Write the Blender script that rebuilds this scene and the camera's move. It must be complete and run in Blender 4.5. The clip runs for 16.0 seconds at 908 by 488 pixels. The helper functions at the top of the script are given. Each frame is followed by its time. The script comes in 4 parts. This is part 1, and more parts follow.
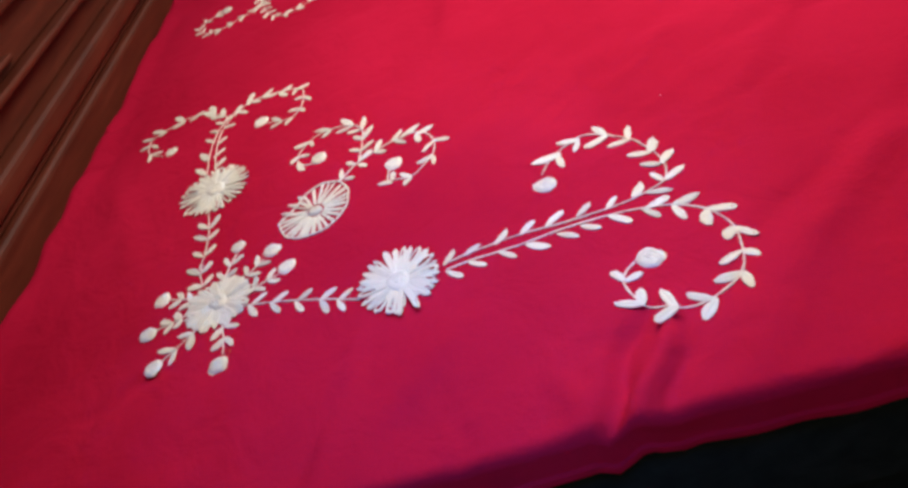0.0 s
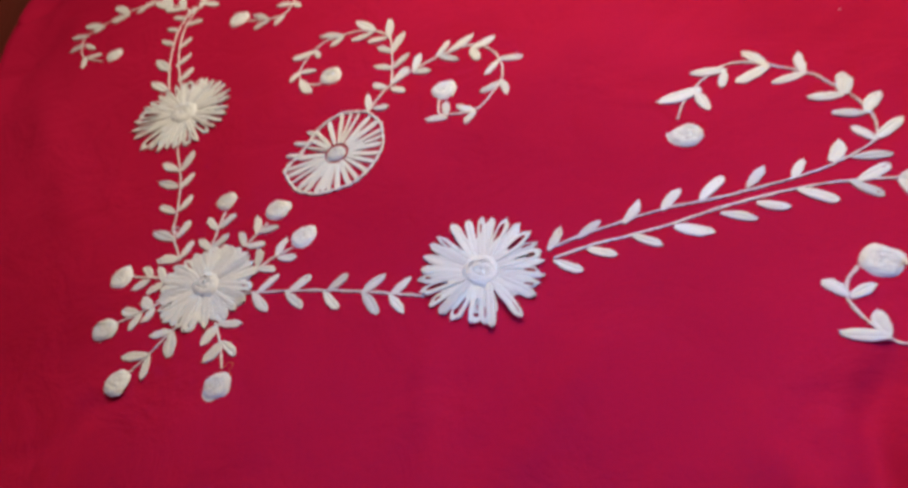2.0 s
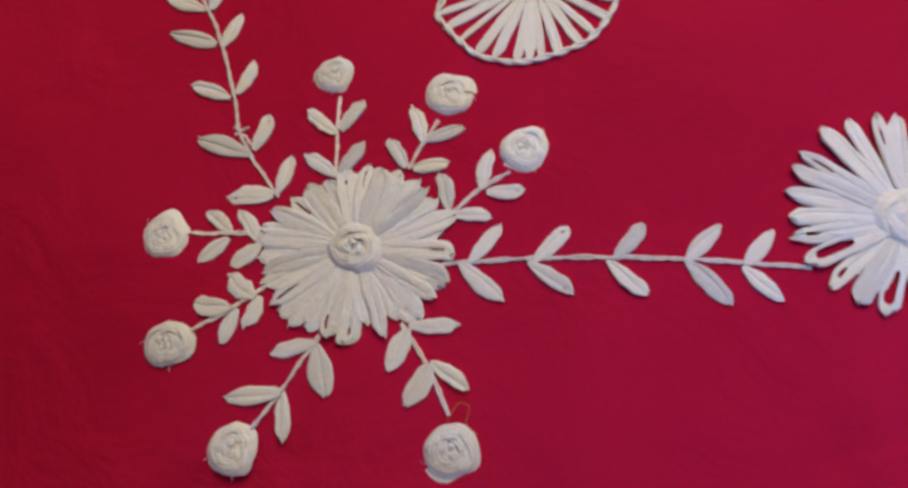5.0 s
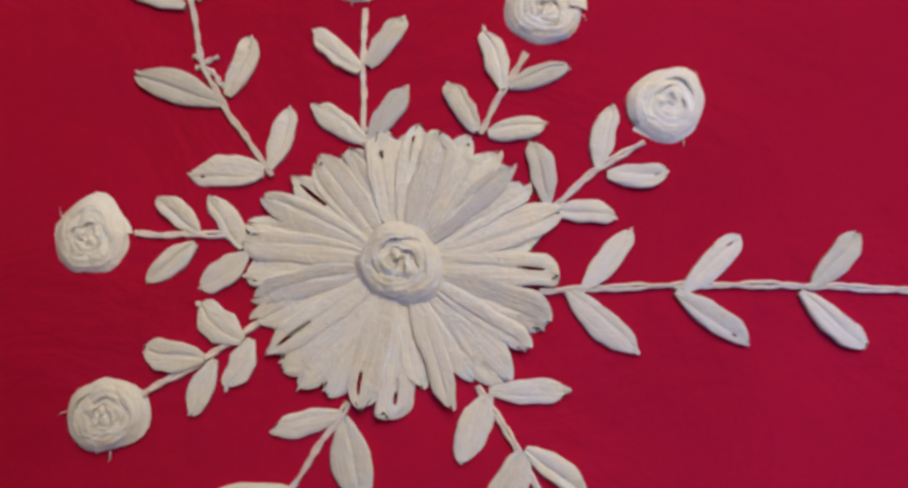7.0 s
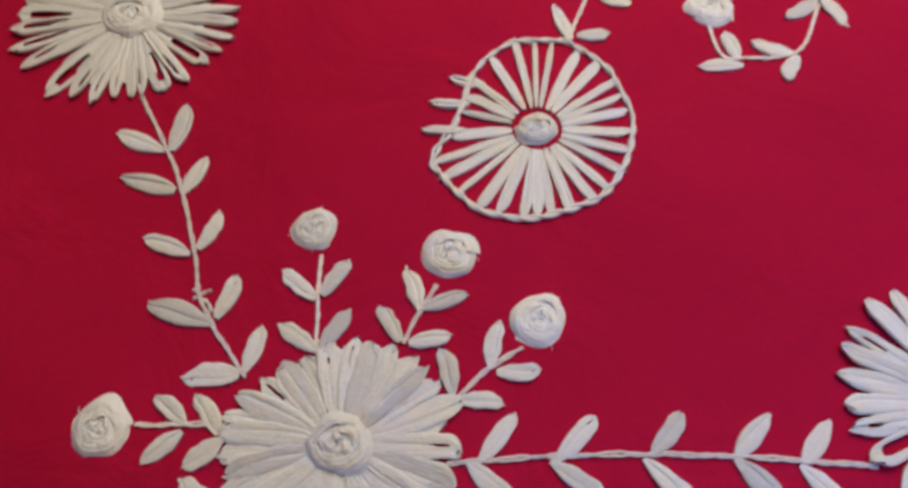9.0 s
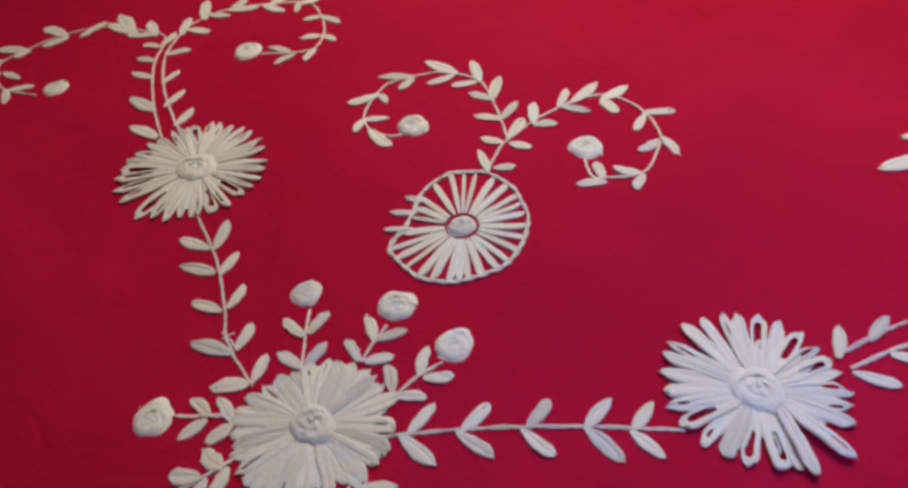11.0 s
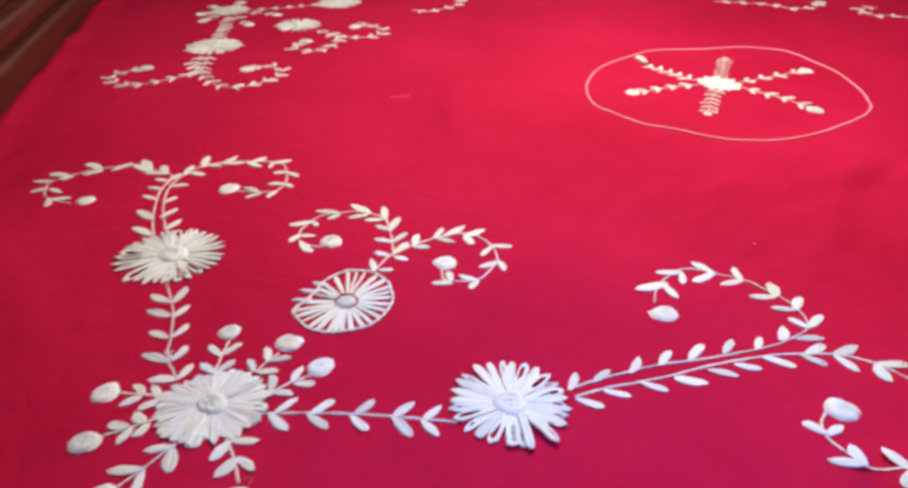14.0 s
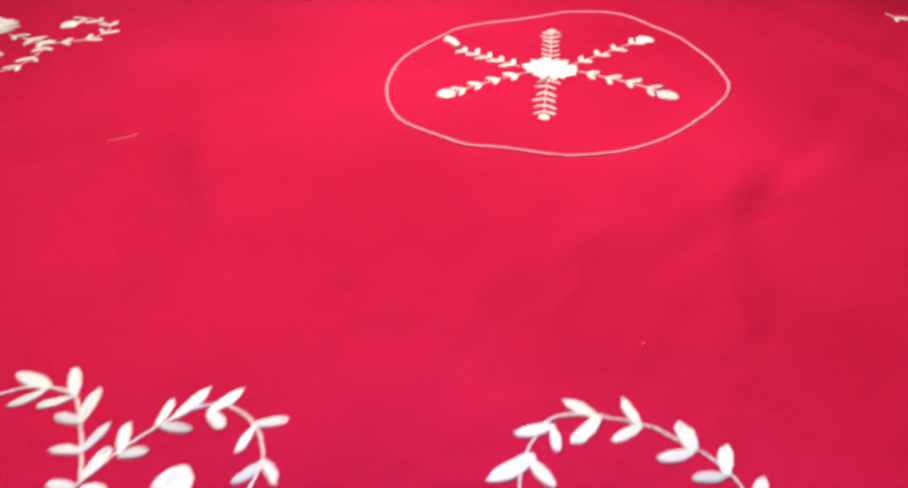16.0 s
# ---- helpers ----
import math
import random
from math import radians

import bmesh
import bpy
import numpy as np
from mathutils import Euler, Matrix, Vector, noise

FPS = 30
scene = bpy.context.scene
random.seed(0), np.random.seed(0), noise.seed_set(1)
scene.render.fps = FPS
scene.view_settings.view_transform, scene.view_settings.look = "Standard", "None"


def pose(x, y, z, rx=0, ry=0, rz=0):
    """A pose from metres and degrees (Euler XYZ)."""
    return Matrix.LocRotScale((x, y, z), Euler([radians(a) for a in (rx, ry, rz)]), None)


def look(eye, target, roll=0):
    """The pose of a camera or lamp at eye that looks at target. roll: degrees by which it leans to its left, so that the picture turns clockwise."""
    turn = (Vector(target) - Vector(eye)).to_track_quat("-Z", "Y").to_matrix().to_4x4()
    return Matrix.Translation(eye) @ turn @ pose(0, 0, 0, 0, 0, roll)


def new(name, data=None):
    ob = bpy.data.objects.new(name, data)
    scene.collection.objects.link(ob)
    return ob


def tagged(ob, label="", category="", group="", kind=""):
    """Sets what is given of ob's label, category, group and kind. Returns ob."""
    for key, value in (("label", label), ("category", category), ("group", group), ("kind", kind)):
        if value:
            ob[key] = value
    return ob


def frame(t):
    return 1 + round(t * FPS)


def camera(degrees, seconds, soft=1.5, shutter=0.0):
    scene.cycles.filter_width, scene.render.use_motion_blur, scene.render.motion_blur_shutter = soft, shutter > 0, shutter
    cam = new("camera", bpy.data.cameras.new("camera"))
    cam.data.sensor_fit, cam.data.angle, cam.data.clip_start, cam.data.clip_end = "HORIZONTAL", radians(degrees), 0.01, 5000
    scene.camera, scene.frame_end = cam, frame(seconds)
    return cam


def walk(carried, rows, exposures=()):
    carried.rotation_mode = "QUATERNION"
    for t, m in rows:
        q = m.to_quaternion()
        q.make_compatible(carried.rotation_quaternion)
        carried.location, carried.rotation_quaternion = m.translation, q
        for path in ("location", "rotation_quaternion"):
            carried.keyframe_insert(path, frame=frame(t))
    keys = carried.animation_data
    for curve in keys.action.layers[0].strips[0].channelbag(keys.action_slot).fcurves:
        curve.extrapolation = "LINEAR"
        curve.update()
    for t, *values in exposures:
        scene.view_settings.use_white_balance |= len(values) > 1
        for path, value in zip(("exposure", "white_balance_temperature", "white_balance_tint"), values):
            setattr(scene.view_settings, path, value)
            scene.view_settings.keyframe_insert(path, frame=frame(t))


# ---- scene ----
cam = camera(66.9, 16.0, soft=3.0, shutter=0.5)
PATH = [
    (0, (0.5340, -0.4073, 0.4590), (-0.0232, 0.5707, -0.5325), -27.9),
    (0.5, (0.4853, -0.3930, 0.4462), (-0.0300, 0.5820, -0.5707), -25.8),
    (1, (0.4545, -0.3585, 0.4327), (-0.0413, 0.5985, -0.6105), -24.5),
    (1.5, (0.4028, -0.3067, 0.4103), (-0.0765, 0.6218, -0.6667), -23.6),
    (2, (0.3503, -0.2490, 0.3878), (-0.0983, 0.5827, -0.7770), -25.9),
    (2.5, (0.3052, -0.2055, 0.3630), (-0.1162, 0.5130, -0.8842), -24.7),
    (3, (0.2288, -0.1635, 0.3465), (-0.1155, 0.5197, -0.9435), -24.2),
    (3.5, (0.1590, -0.1327, 0.3195), (-0.0765, 0.4830, -1.0275), -20.1),
    (4, (0.1132, -0.1117, 0.3090), (-0.0653, 0.4365, -1.0755), -19.8),
    (4.2, (0.1013, -0.1095, 0.3038), (-0.0615, 0.4088, -1.0943), -19.8),
    (6.3, (0.0435, -0.0353, 0.2228), (-0.1013, 0.2587, -1.2412), -26.2),
    (6.5, (0.0368, -0.0315, 0.2122), (-0.0720, 0.2190, -1.2623), -24.8),
    (7, (0.0240, -0.0210, 0.1867), (-0.0503, 0.1875, -1.2968), -20.8),
    (7.5, (0.0188, -0.0203, 0.1733), (-0.0307, 0.1492, -1.3162), -16.5),
    (8, (0.0232, -0.0218, 0.2040), (-0.0180, 0.2752, -1.2660), -7.9),
    (8.5, (0.0353, -0.0323, 0.2310), (0.0060, 0.4808, -1.1783), -4.4),
    (9, (0.0457, -0.0413, 0.2505), (0.0338, 0.5978, -1.1063), -3.8),
    (9.5, (0.0547, -0.0540, 0.2715), (0.0173, 0.6705, -1.0417), -6.6),
    (9.7, (0.0630, -0.0607, 0.2812), (0.0142, 0.7042, -1.0088), -7.9),
    (11.8, (0.1222, -0.2685, 0.3480), (0.0067, 0.8273, -0.6698), -7.4),
    (12, (0.1327, -0.2985, 0.3562), (-0.0360, 0.8250, -0.6232), -8.2),
    (12.5, (0.1613, -0.3532, 0.3690), (-0.0435, 0.8273, -0.5333), -6.7),
    (13, (0.1830, -0.3840, 0.3795), (0.0037, 0.8400, -0.4695), -4.1),
    (13.5, (0.1935, -0.3915, 0.3825), (0.0795, 0.8730, -0.4163), -2.1),
    (14, (0.1958, -0.3698, 0.3795), (0.1575, 0.8970, -0.4237), -1.0),
    (14.5, (0.2003, -0.3135, 0.3758), (0.2850, 0.9143, -0.4823), 0.4),
    (15, (0.2093, -0.2385, 0.3720), (0.3818, 0.9645, -0.5078), 1.0),
    (15.5, (0.2250, -0.1613, 0.3562), (0.4875, 1.0208, -0.5302), -0.6),
    (16, (0.2767, -0.0772, 0.3488), (0.5527, 1.0913, -0.5497), -1.2),
]
EXPOSURES = [(0, 0.06, 6250, 10), (1.5, -0.10, 6300, 10), (2.5, -0.34, 6400, 10), (3.5, -0.50, 6500, 10), (4.2, -0.44, 6500, 10), (6.5, -0.48, 6700, 10), (7.5, -0.27, 6700, 10), (8.5, -0.26, 6650, 10), (9.0, -0.45, 6450, 10), (9.5, -0.64, 6400, 10), (12, -0.28, 6200, 10), (13, 0.10, 5900, 10), (14.5, 0.21, 5750, 10), (16, 0.32, 5700, 10)]
walk(cam, [(t, look(eye, target, roll)) for t, eye, target, roll in PATH], EXPOSURES)

# ---------------------------------------------------------------- places
UNIT = 0.00075            # the needlework is laid out in steps of 0.75 mm
TURN = radians(16)        # the bed stands turned against the pattern
CU, SU = math.cos(TURN), math.sin(TURN)
HEAD_U, NEAR_V, FOOT_U, FAR_V = -0.352, -0.268, 1.78, 1.50
HEAD_LEAN = 0.03           # the headboard is not quite square to the mattress


def bed_uv(x, y):
    return x * CU + y * SU, -x * SU + y * CU


def bed_xy(u, v):
    return u * CU - v * SU, u * SU + v * CU


BED = Matrix.Rotation(TURN, 4, "Z")

# ---------------------------------------------------------------- light
world = bpy.data.worlds.new("sky")
scene.world = world
world.use_nodes = True
sky = world.node_tree.nodes.new("ShaderNodeTexSky")
sky.sky_type, sky.sun_disc = "NISHITA", False
sky.sun_elevation, sky.sun_rotation = radians(35), radians(200)
world.node_tree.links.new(sky.outputs["Color"], world.node_tree.nodes["Background"].inputs["Color"])
world.node_tree.nodes["Background"].inputs["Strength"].default_value = 0.10


def area_lamp(name, eye, target, sx, sy, watts, colour):
    data = bpy.data.lights.new(name, "AREA")
    data.shape, data.size, data.size_y, data.energy, data.color = "RECTANGLE", sx, sy, watts, colour
    ob = new(name, data)
    ob.matrix_world = look(eye, target)
    return ob


# a warm lamp hanging over the far half of the bed, soft light from the far window
area_lamp("hanging_lamp", (0.44, 0.70, 0.95), (0.42, 0.55, 0), 0.70, 0.70, 14.6, (1.0, 0.90, 0.74))
area_lamp("far_window_light", (*bed_xy(0.95, 2.22), 1.45), (*bed_xy(0.5, 0.6), 0.0), 1.0, 0.8, 12.5, (1.0, 0.92, 0.80))
# unseen cool lamp, added with a narrow spread to tint around the loose daisy
cool_spot = area_lamp("added_cool_spot", (*bed_xy(0.48, -0.93), 1.80), (0.30, -0.05, 0.0), 0.30, 0.26, 0.54, (0.06, 0.32, 1.0))
cool_spot.data.spread = radians(25)


# ---------------------------------------------------------------- materials
def material(name, colour, rough, metal=0.0):
    m = bpy.data.materials.new(name)
    m.use_nodes = True
    b = m.node_tree.nodes["Principled BSDF"]
    b.inputs["Base Color"].default_value = (*colour, 1)
    b.inputs["Roughness"].default_value, b.inputs["Metallic"].default_value = rough, metal
    return m, m.node_tree.nodes, m.node_tree.links, b


def node(nodes, kind, **values):
    n = nodes.new(kind)
    for key, value in values.items():
        n.inputs[key.replace("_", " ")].default_value = value
    return n


def ramp(nodes, links, source, stops):
    r = nodes.new("ShaderNodeValToRGB")
    while len(r.color_ramp.elements) < len(stops):
        r.color_ramp.elements.new(0.5)
    for e, (at, c) in zip(r.color_ramp.elements, stops):
        e.position, e.color = at, (*c, 1)
    links.new(source, r.inputs["Fac"])
    return r


def cloth_material():
    m, n, l, b = material("red_cotton", (0.5, 0.01, 0.03), 0.8)
    co = n.new("ShaderNodeTexCoord")
    big = node(n, "ShaderNodeTexNoise", Scale=3.2, Detail=4.0)
    l.new(co.outputs["Object"], big.inputs["Vector"])
    tone = ramp(n, l, big.outputs["Fac"], [(0.3, CLOTH_DARK), (0.7, CLOTH_LIGHT)])
    fine = node(n, "ShaderNodeTexNoise", Scale=420.0, Detail=2.0)
    l.new(co.outputs["Object"], fine.inputs["Vector"])
    mix = n.new("ShaderNodeMixRGB")
    mix.blend_type = "MULTIPLY"
    mix.inputs["Fac"].default_value = 0.16
    l.new(tone.outputs["Color"], mix.inputs["Color1"])
    l.new(fine.outputs["Color"], mix.inputs["Color2"])
    l.new(mix.outputs["Color"], b.inputs["Base Color"])
    weave = [node(n, "ShaderNodeTexWave", Scale=230.0, Distortion=4.0) for _ in range(2)]
    for w, way in zip(weave, "XY"):
        w.bands_direction = way
        l.new(co.outputs["Object"], w.inputs["Vector"])
    both = n.new("ShaderNodeMath")
    both.operation = "MAXIMUM"
    for i in range(2):
        l.new(weave[i].outputs["Fac"], both.inputs[i])
    crush = node(n, "ShaderNodeTexNoise", Scale=16.0, Detail=5.0, Roughness=0.55, Distortion=0.6)
    l.new(co.outputs["Object"], crush.inputs["Vector"])
    bump1 = node(n, "ShaderNodeBump", Strength=0.10, Distance=0.0002)
    bump2 = node(n, "ShaderNodeBump", Strength=0.7, Distance=0.0075)
    l.new(both.outputs[0], bump1.inputs["Height"])
    l.new(crush.outputs["Fac"], bump2.inputs["Height"])
    turned = n.new("ShaderNodeMapping")
    turned.inputs["Rotation"].default_value, turned.inputs["Scale"].default_value = (0, 0, radians(-52)), (1.0, 0.30, 1.0)
    pull = node(n, "ShaderNodeTexNoise", Scale=6.0, Detail=1.0, Roughness=0.4, Distortion=0.5)
    l.new(co.outputs["Object"], turned.inputs["Vector"])
    l.new(turned.outputs["Vector"], pull.inputs["Vector"])
    half, size = n.new("ShaderNodeMath"), n.new("ShaderNodeMath")
    half.operation, size.operation = "SUBTRACT", "MULTIPLY"
    half.inputs[1].default_value = 0.5
    l.new(pull.outputs["Fac"], half.inputs[0])
    for i in range(2):
        l.new(half.outputs[0], size.inputs[i])
    bump3 = node(n, "ShaderNodeBump", Strength=1.0, Distance=0.07)
    l.new(size.outputs[0], bump3.inputs["Height"])
    l.new(bump3.outputs["Normal"], bump2.inputs["Normal"])
    l.new(bump2.outputs["Normal"], bump1.inputs["Normal"])
    l.new(bump1.outputs["Normal"], b.inputs["Normal"])
    b.inputs["Specular IOR Level"].default_value = 0.03
    return m


def ribbon_material(name, light, dark, rough=0.40, relief=0.14, rings=False):
    m, n, l, b = material(name, light, rough)
    co, info = n.new("ShaderNodeTexCoord"), n.new("ShaderNodeObjectInfo")
    streak = node(n, "ShaderNodeTexNoise", Scale=1.0, Detail=3.0)
    grow = n.new("ShaderNodeMapping")
    grow.inputs["Scale"].default_value = (2.4, 19.0, 3.0)
    shift = n.new("ShaderNodeVectorMath")
    spread = node(n, "ShaderNodeMath")
    spread.operation = "MULTIPLY"
    spread.inputs[1].default_value = 37.0
    l.new(info.outputs["Random"], spread.inputs[0])
    l.new(co.outputs["Generated"], grow.inputs["Vector"])
    l.new(grow.outputs["Vector"], shift.inputs[0])
    l.new(spread.outputs[0], shift.inputs[1])
    l.new(shift.outputs[0], streak.inputs["Vector"])
    tone = ramp(n, l, streak.outputs["Fac"], [(0.25, dark), (0.6, light)])
    vary = n.new("ShaderNodeMixRGB")
    vary.blend_type = "MULTIPLY"
    vary.inputs["Fac"].default_value = 1.0
    shade = ramp(n, l, info.outputs["Random"], [(0.0, (0.75, 0.75, 0.755)), (0.28, (0.92, 0.905, 0.87)), (1.0, (1.0, 1.0, 0.98))])
    l.new(tone.outputs["Color"], vary.inputs["Color1"])
    l.new(shade.outputs["Color"], vary.inputs["Color2"])
    l.new(vary.outputs["Color"], b.inputs["Base Color"])
    bump = node(n, "ShaderNodeBump", Strength=relief, Distance=0.0006)
    l.new(streak.outputs["Fac"], bump.inputs["Height"])
    crumple = node(n, "ShaderNodeTexNoise", Scale=250.0, Detail=2.5, Roughness=0.55, Distortion=1.2)
    place = n.new("ShaderNodeNewGeometry")
    l.new(place.outputs["Position"], crumple.inputs["Vector"])
    soft_fold = node(n, "ShaderNodeBump", Strength=0.38, Distance=0.0011)
    l.new(crumple.outputs["Fac"], soft_fold.inputs["Height"])
    l.new(soft_fold.outputs["Normal"], bump.inputs["Normal"])
    if rings:
        grow.inputs["Scale"].default_value = (7.0, 7.0, 7.0)
        wound = node(n, "ShaderNodeTexWave", Scale=4.2, Distortion=5.0, Detail=3.0)
        wound.wave_type, wound.rings_direction = "RINGS", "Z"
        centre = n.new("ShaderNodeMapping")
        centre.inputs["Location"].default_value = (-0.5, -0.5, 0)
        l.new(co.outputs["Generated"], centre.inputs["Vector"])
        l.new(centre.outputs["Vector"], wound.inputs["Vector"])
        over = node(n, "ShaderNodeBump", Strength=0.22, Distance=0.0006)
        l.new(wound.outputs["Fac"], over.inputs["Height"])
        l.new(over.outputs["Normal"], soft_fold.inputs["Normal"])
    l.new(bump.outputs["Normal"], b.inputs["Normal"])
    b.inputs["Specular IOR Level"].default_value = 0.34
    b.inputs["Anisotropic"].default_value = 0.8
    thread_way = n.new("ShaderNodeTangent")
    thread_way.direction_type, thread_way.axis = "RADIAL", "Z"
    l.new(thread_way.outputs["Tangent"], b.inputs["Tangent"])
    b.inputs["Subsurface Weight"].default_value = 0.0 if rings else 0.2
    b.inputs["Subsurface Radius"].default_value = (1.0, 0.9, 0.8)
    b.inputs["Subsurface Scale"].default_value = 0.0016
    return m


def noisy_material(name, dark, light, rough, scale, stretch=(1, 1, 1), bump=0.3, deep=0.001, gloss=0.5):
    m, n, l, b = material(name, light, rough)
    b.inputs["Specular IOR Level"].default_value = gloss
    co, grow = n.new("ShaderNodeTexCoord"), n.new("ShaderNodeMapping")
    grow.inputs["Scale"].default_value = stretch
    tex = node(n, "ShaderNodeTexNoise", Scale=scale, Detail=6.0, Roughness=0.6, Distortion=0.4)
    l.new(co.outputs["Object"], grow.inputs["Vector"])
    l.new(grow.outputs["Vector"], tex.inputs["Vector"])
    tone = ramp(n, l, tex.outputs["Fac"], [(0.3, dark), (0.7, light)])
    l.new(tone.outputs["Color"], b.inputs["Base Color"])
    bm_node = node(n, "ShaderNodeBump", Strength=bump, Distance=deep)
    l.new(tex.outputs["Fac"], bm_node.inputs["Height"])
    l.new(bm_node.outputs["Normal"], b.inputs["Normal"])
    return m


CLOTH_DARK, CLOTH_LIGHT = (0.44, 0.006, 0.038), (0.56, 0.010, 0.056)
CLOTH = cloth_material()
RIBBON = ribbon_material("ivory_satin_ribbon", (0.88, 0.855, 0.81), (0.78, 0.755, 0.71), 0.42, 0.42)
ROSE = ribbon_material("wound_satin_ribbon", (0.92, 0.90, 0.86), (0.84, 0.82, 0.78), 0.46, 0.4, True)
THREAD = ribbon_material("ivory_cord", (0.97, 0.87, 0.82), (0.90, 0.74, 0.70), 0.6)
OUTLINE = ribbon_material("pale_pink_thread", (0.98, 0.40, 0.48), (0.92, 0.30, 0.38), 0.6)
COPPER = ribbon_material("orange_thread", (0.65, 0.20, 0.06), (0.5, 0.14, 0.04), 0.6)
WOOD = noisy_material("dark_varnished_wood", (0.072, 0.014, 0.007), (0.130, 0.029, 0.015), 0.48, 7.0, (9, 1.0, 9), 0.25, 0.0008, 0.22)
DARK_FLOOR = noisy_material("dark_carpet", (0.012, 0.017, 0.016), (0.026, 0.033, 0.031), 1.0, 60.0, (1, 1, 1), 0.6, 0.003, 0.0)
BLACK_BASE = noisy_material("black_fabric", (0.010, 0.013, 0.012), (0.018, 0.022, 0.021), 0.95, 90.0, gloss=0.0)
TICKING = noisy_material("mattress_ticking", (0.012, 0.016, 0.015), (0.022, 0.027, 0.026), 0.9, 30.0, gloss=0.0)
PLASTER = noisy_material("painted_plaster", (0.50, 0.46, 0.40), (0.58, 0.54, 0.47), 0.75, 14.0)


# ---------------------------------------------------------------- mesh helpers
def mesh_from(name, verts, faces, mat, smooth=True):
    me = bpy.data.meshes.new(name)
    me.from_pydata([tuple(v) for v in verts], [], faces)
    me.materials.append(mat)
    if smooth:
        me.polygons.foreach_set("use_smooth", [True] * len(me.polygons))
    me.update()
    return me


def under(ob, parent, m=None):
    """ob as a part of parent, at the pose m in the world."""
    ob.parent = parent
    ob.matrix_parent_inverse = (ROOTS.get(parent.name) or Matrix()).inverted()
    ob.matrix_basis = m or Matrix()
    return ob


ROOTS = {}


def box(bm, lo, hi, bevel=0.0):
    made = bmesh.ops.create_cube(bm, size=1.0)["verts"]
    for v in made:
        v.co = Vector([lo[i] + (v.co[i] + 0.5) * (hi[i] - lo[i]) for i in range(3)])
    if bevel:
        edges = list({e for v in made for e in v.link_edges})
        bmesh.ops.bevel(bm, geom=edges, offset=bevel, segments=3, profile=0.5, affect="EDGES")


def part(name, bm, mat, parent=None, label=""):
    me = bpy.data.meshes.new(name)
    bm.to_mesh(me)
    bm.free()
    me.materials.append(mat)
    ob = new(name, me)
    if parent:
        ob.parent = parent
    if label:
        tagged(ob, label)
    return ob


def boxes(name, blocks, mat, parent=None, label="", bevel=0.0):
    bm = bmesh.new()
    for lo, hi in blocks:
        box(bm, lo, hi, bevel)
    return part(name, bm, mat, parent, label)


# ---------------------------------------------------------------- room (in the bed's axes)
def setting(name, blocks, mat):
    ob = boxes(name, blocks, mat)
    ob.matrix_world = BED
    return tagged(ob, kind="structure")


FLOOR_Z, TOP_Z = -0.46, 2.4
setting("floor", [((-0.56, -0.98, FLOOR_Z - 0.1), (2.6, 2.3, FLOOR_Z))], DARK_FLOOR)
setting("ceiling", [((-0.56, -0.98, TOP_Z), (2.6, 2.3, TOP_Z + 0.1))], PLASTER)
setting("wall_west", [((-0.68, -1.1, FLOOR_Z - 0.1), (-0.56, 2.42, TOP_Z + 0.1))], PLASTER)
setting("wall_east", [((2.6, -1.1, FLOOR_Z - 0.1), (2.72, 2.42, TOP_Z + 0.1))], PLASTER)
setting("wall_north", [((-0.56, 2.3, FLOOR_Z - 0.1), (0.4, 2.42, TOP_Z + 0.1)), ((1.5, 2.3, FLOOR_Z - 0.1), (2.6, 2.42, TOP_Z + 0.1)),
                       ((0.4, 2.3, FLOOR_Z - 0.1), (1.5, 2.42, 1.0)), ((0.4, 2.3, 1.9), (1.5, 2.42, TOP_Z + 0.1))], PLASTER)
# the wall behind the camera; its unseen high window is added for the cool lamp
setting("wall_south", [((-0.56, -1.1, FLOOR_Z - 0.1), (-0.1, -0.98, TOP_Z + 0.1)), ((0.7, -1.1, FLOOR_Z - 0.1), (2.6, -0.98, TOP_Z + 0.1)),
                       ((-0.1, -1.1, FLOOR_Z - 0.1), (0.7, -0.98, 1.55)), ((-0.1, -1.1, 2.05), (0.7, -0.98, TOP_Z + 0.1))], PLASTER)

# ---------------------------------------------------------------- bed
bed = tagged(new("bed"), "double bed with dark varnished wooden headboard and red bedspread", "bed")
bed.matrix_world = BED
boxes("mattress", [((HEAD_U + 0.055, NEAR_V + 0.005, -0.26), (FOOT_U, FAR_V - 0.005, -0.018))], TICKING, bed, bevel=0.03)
boxes("bed_base", [((HEAD_U + 0.055, NEAR_V + 0.03, FLOOR_Z), (FOOT_U - 0.02, FAR_V - 0.03, -0.262))], BLACK_BASE, bed, "black fabric-covered bed base", 0.01)


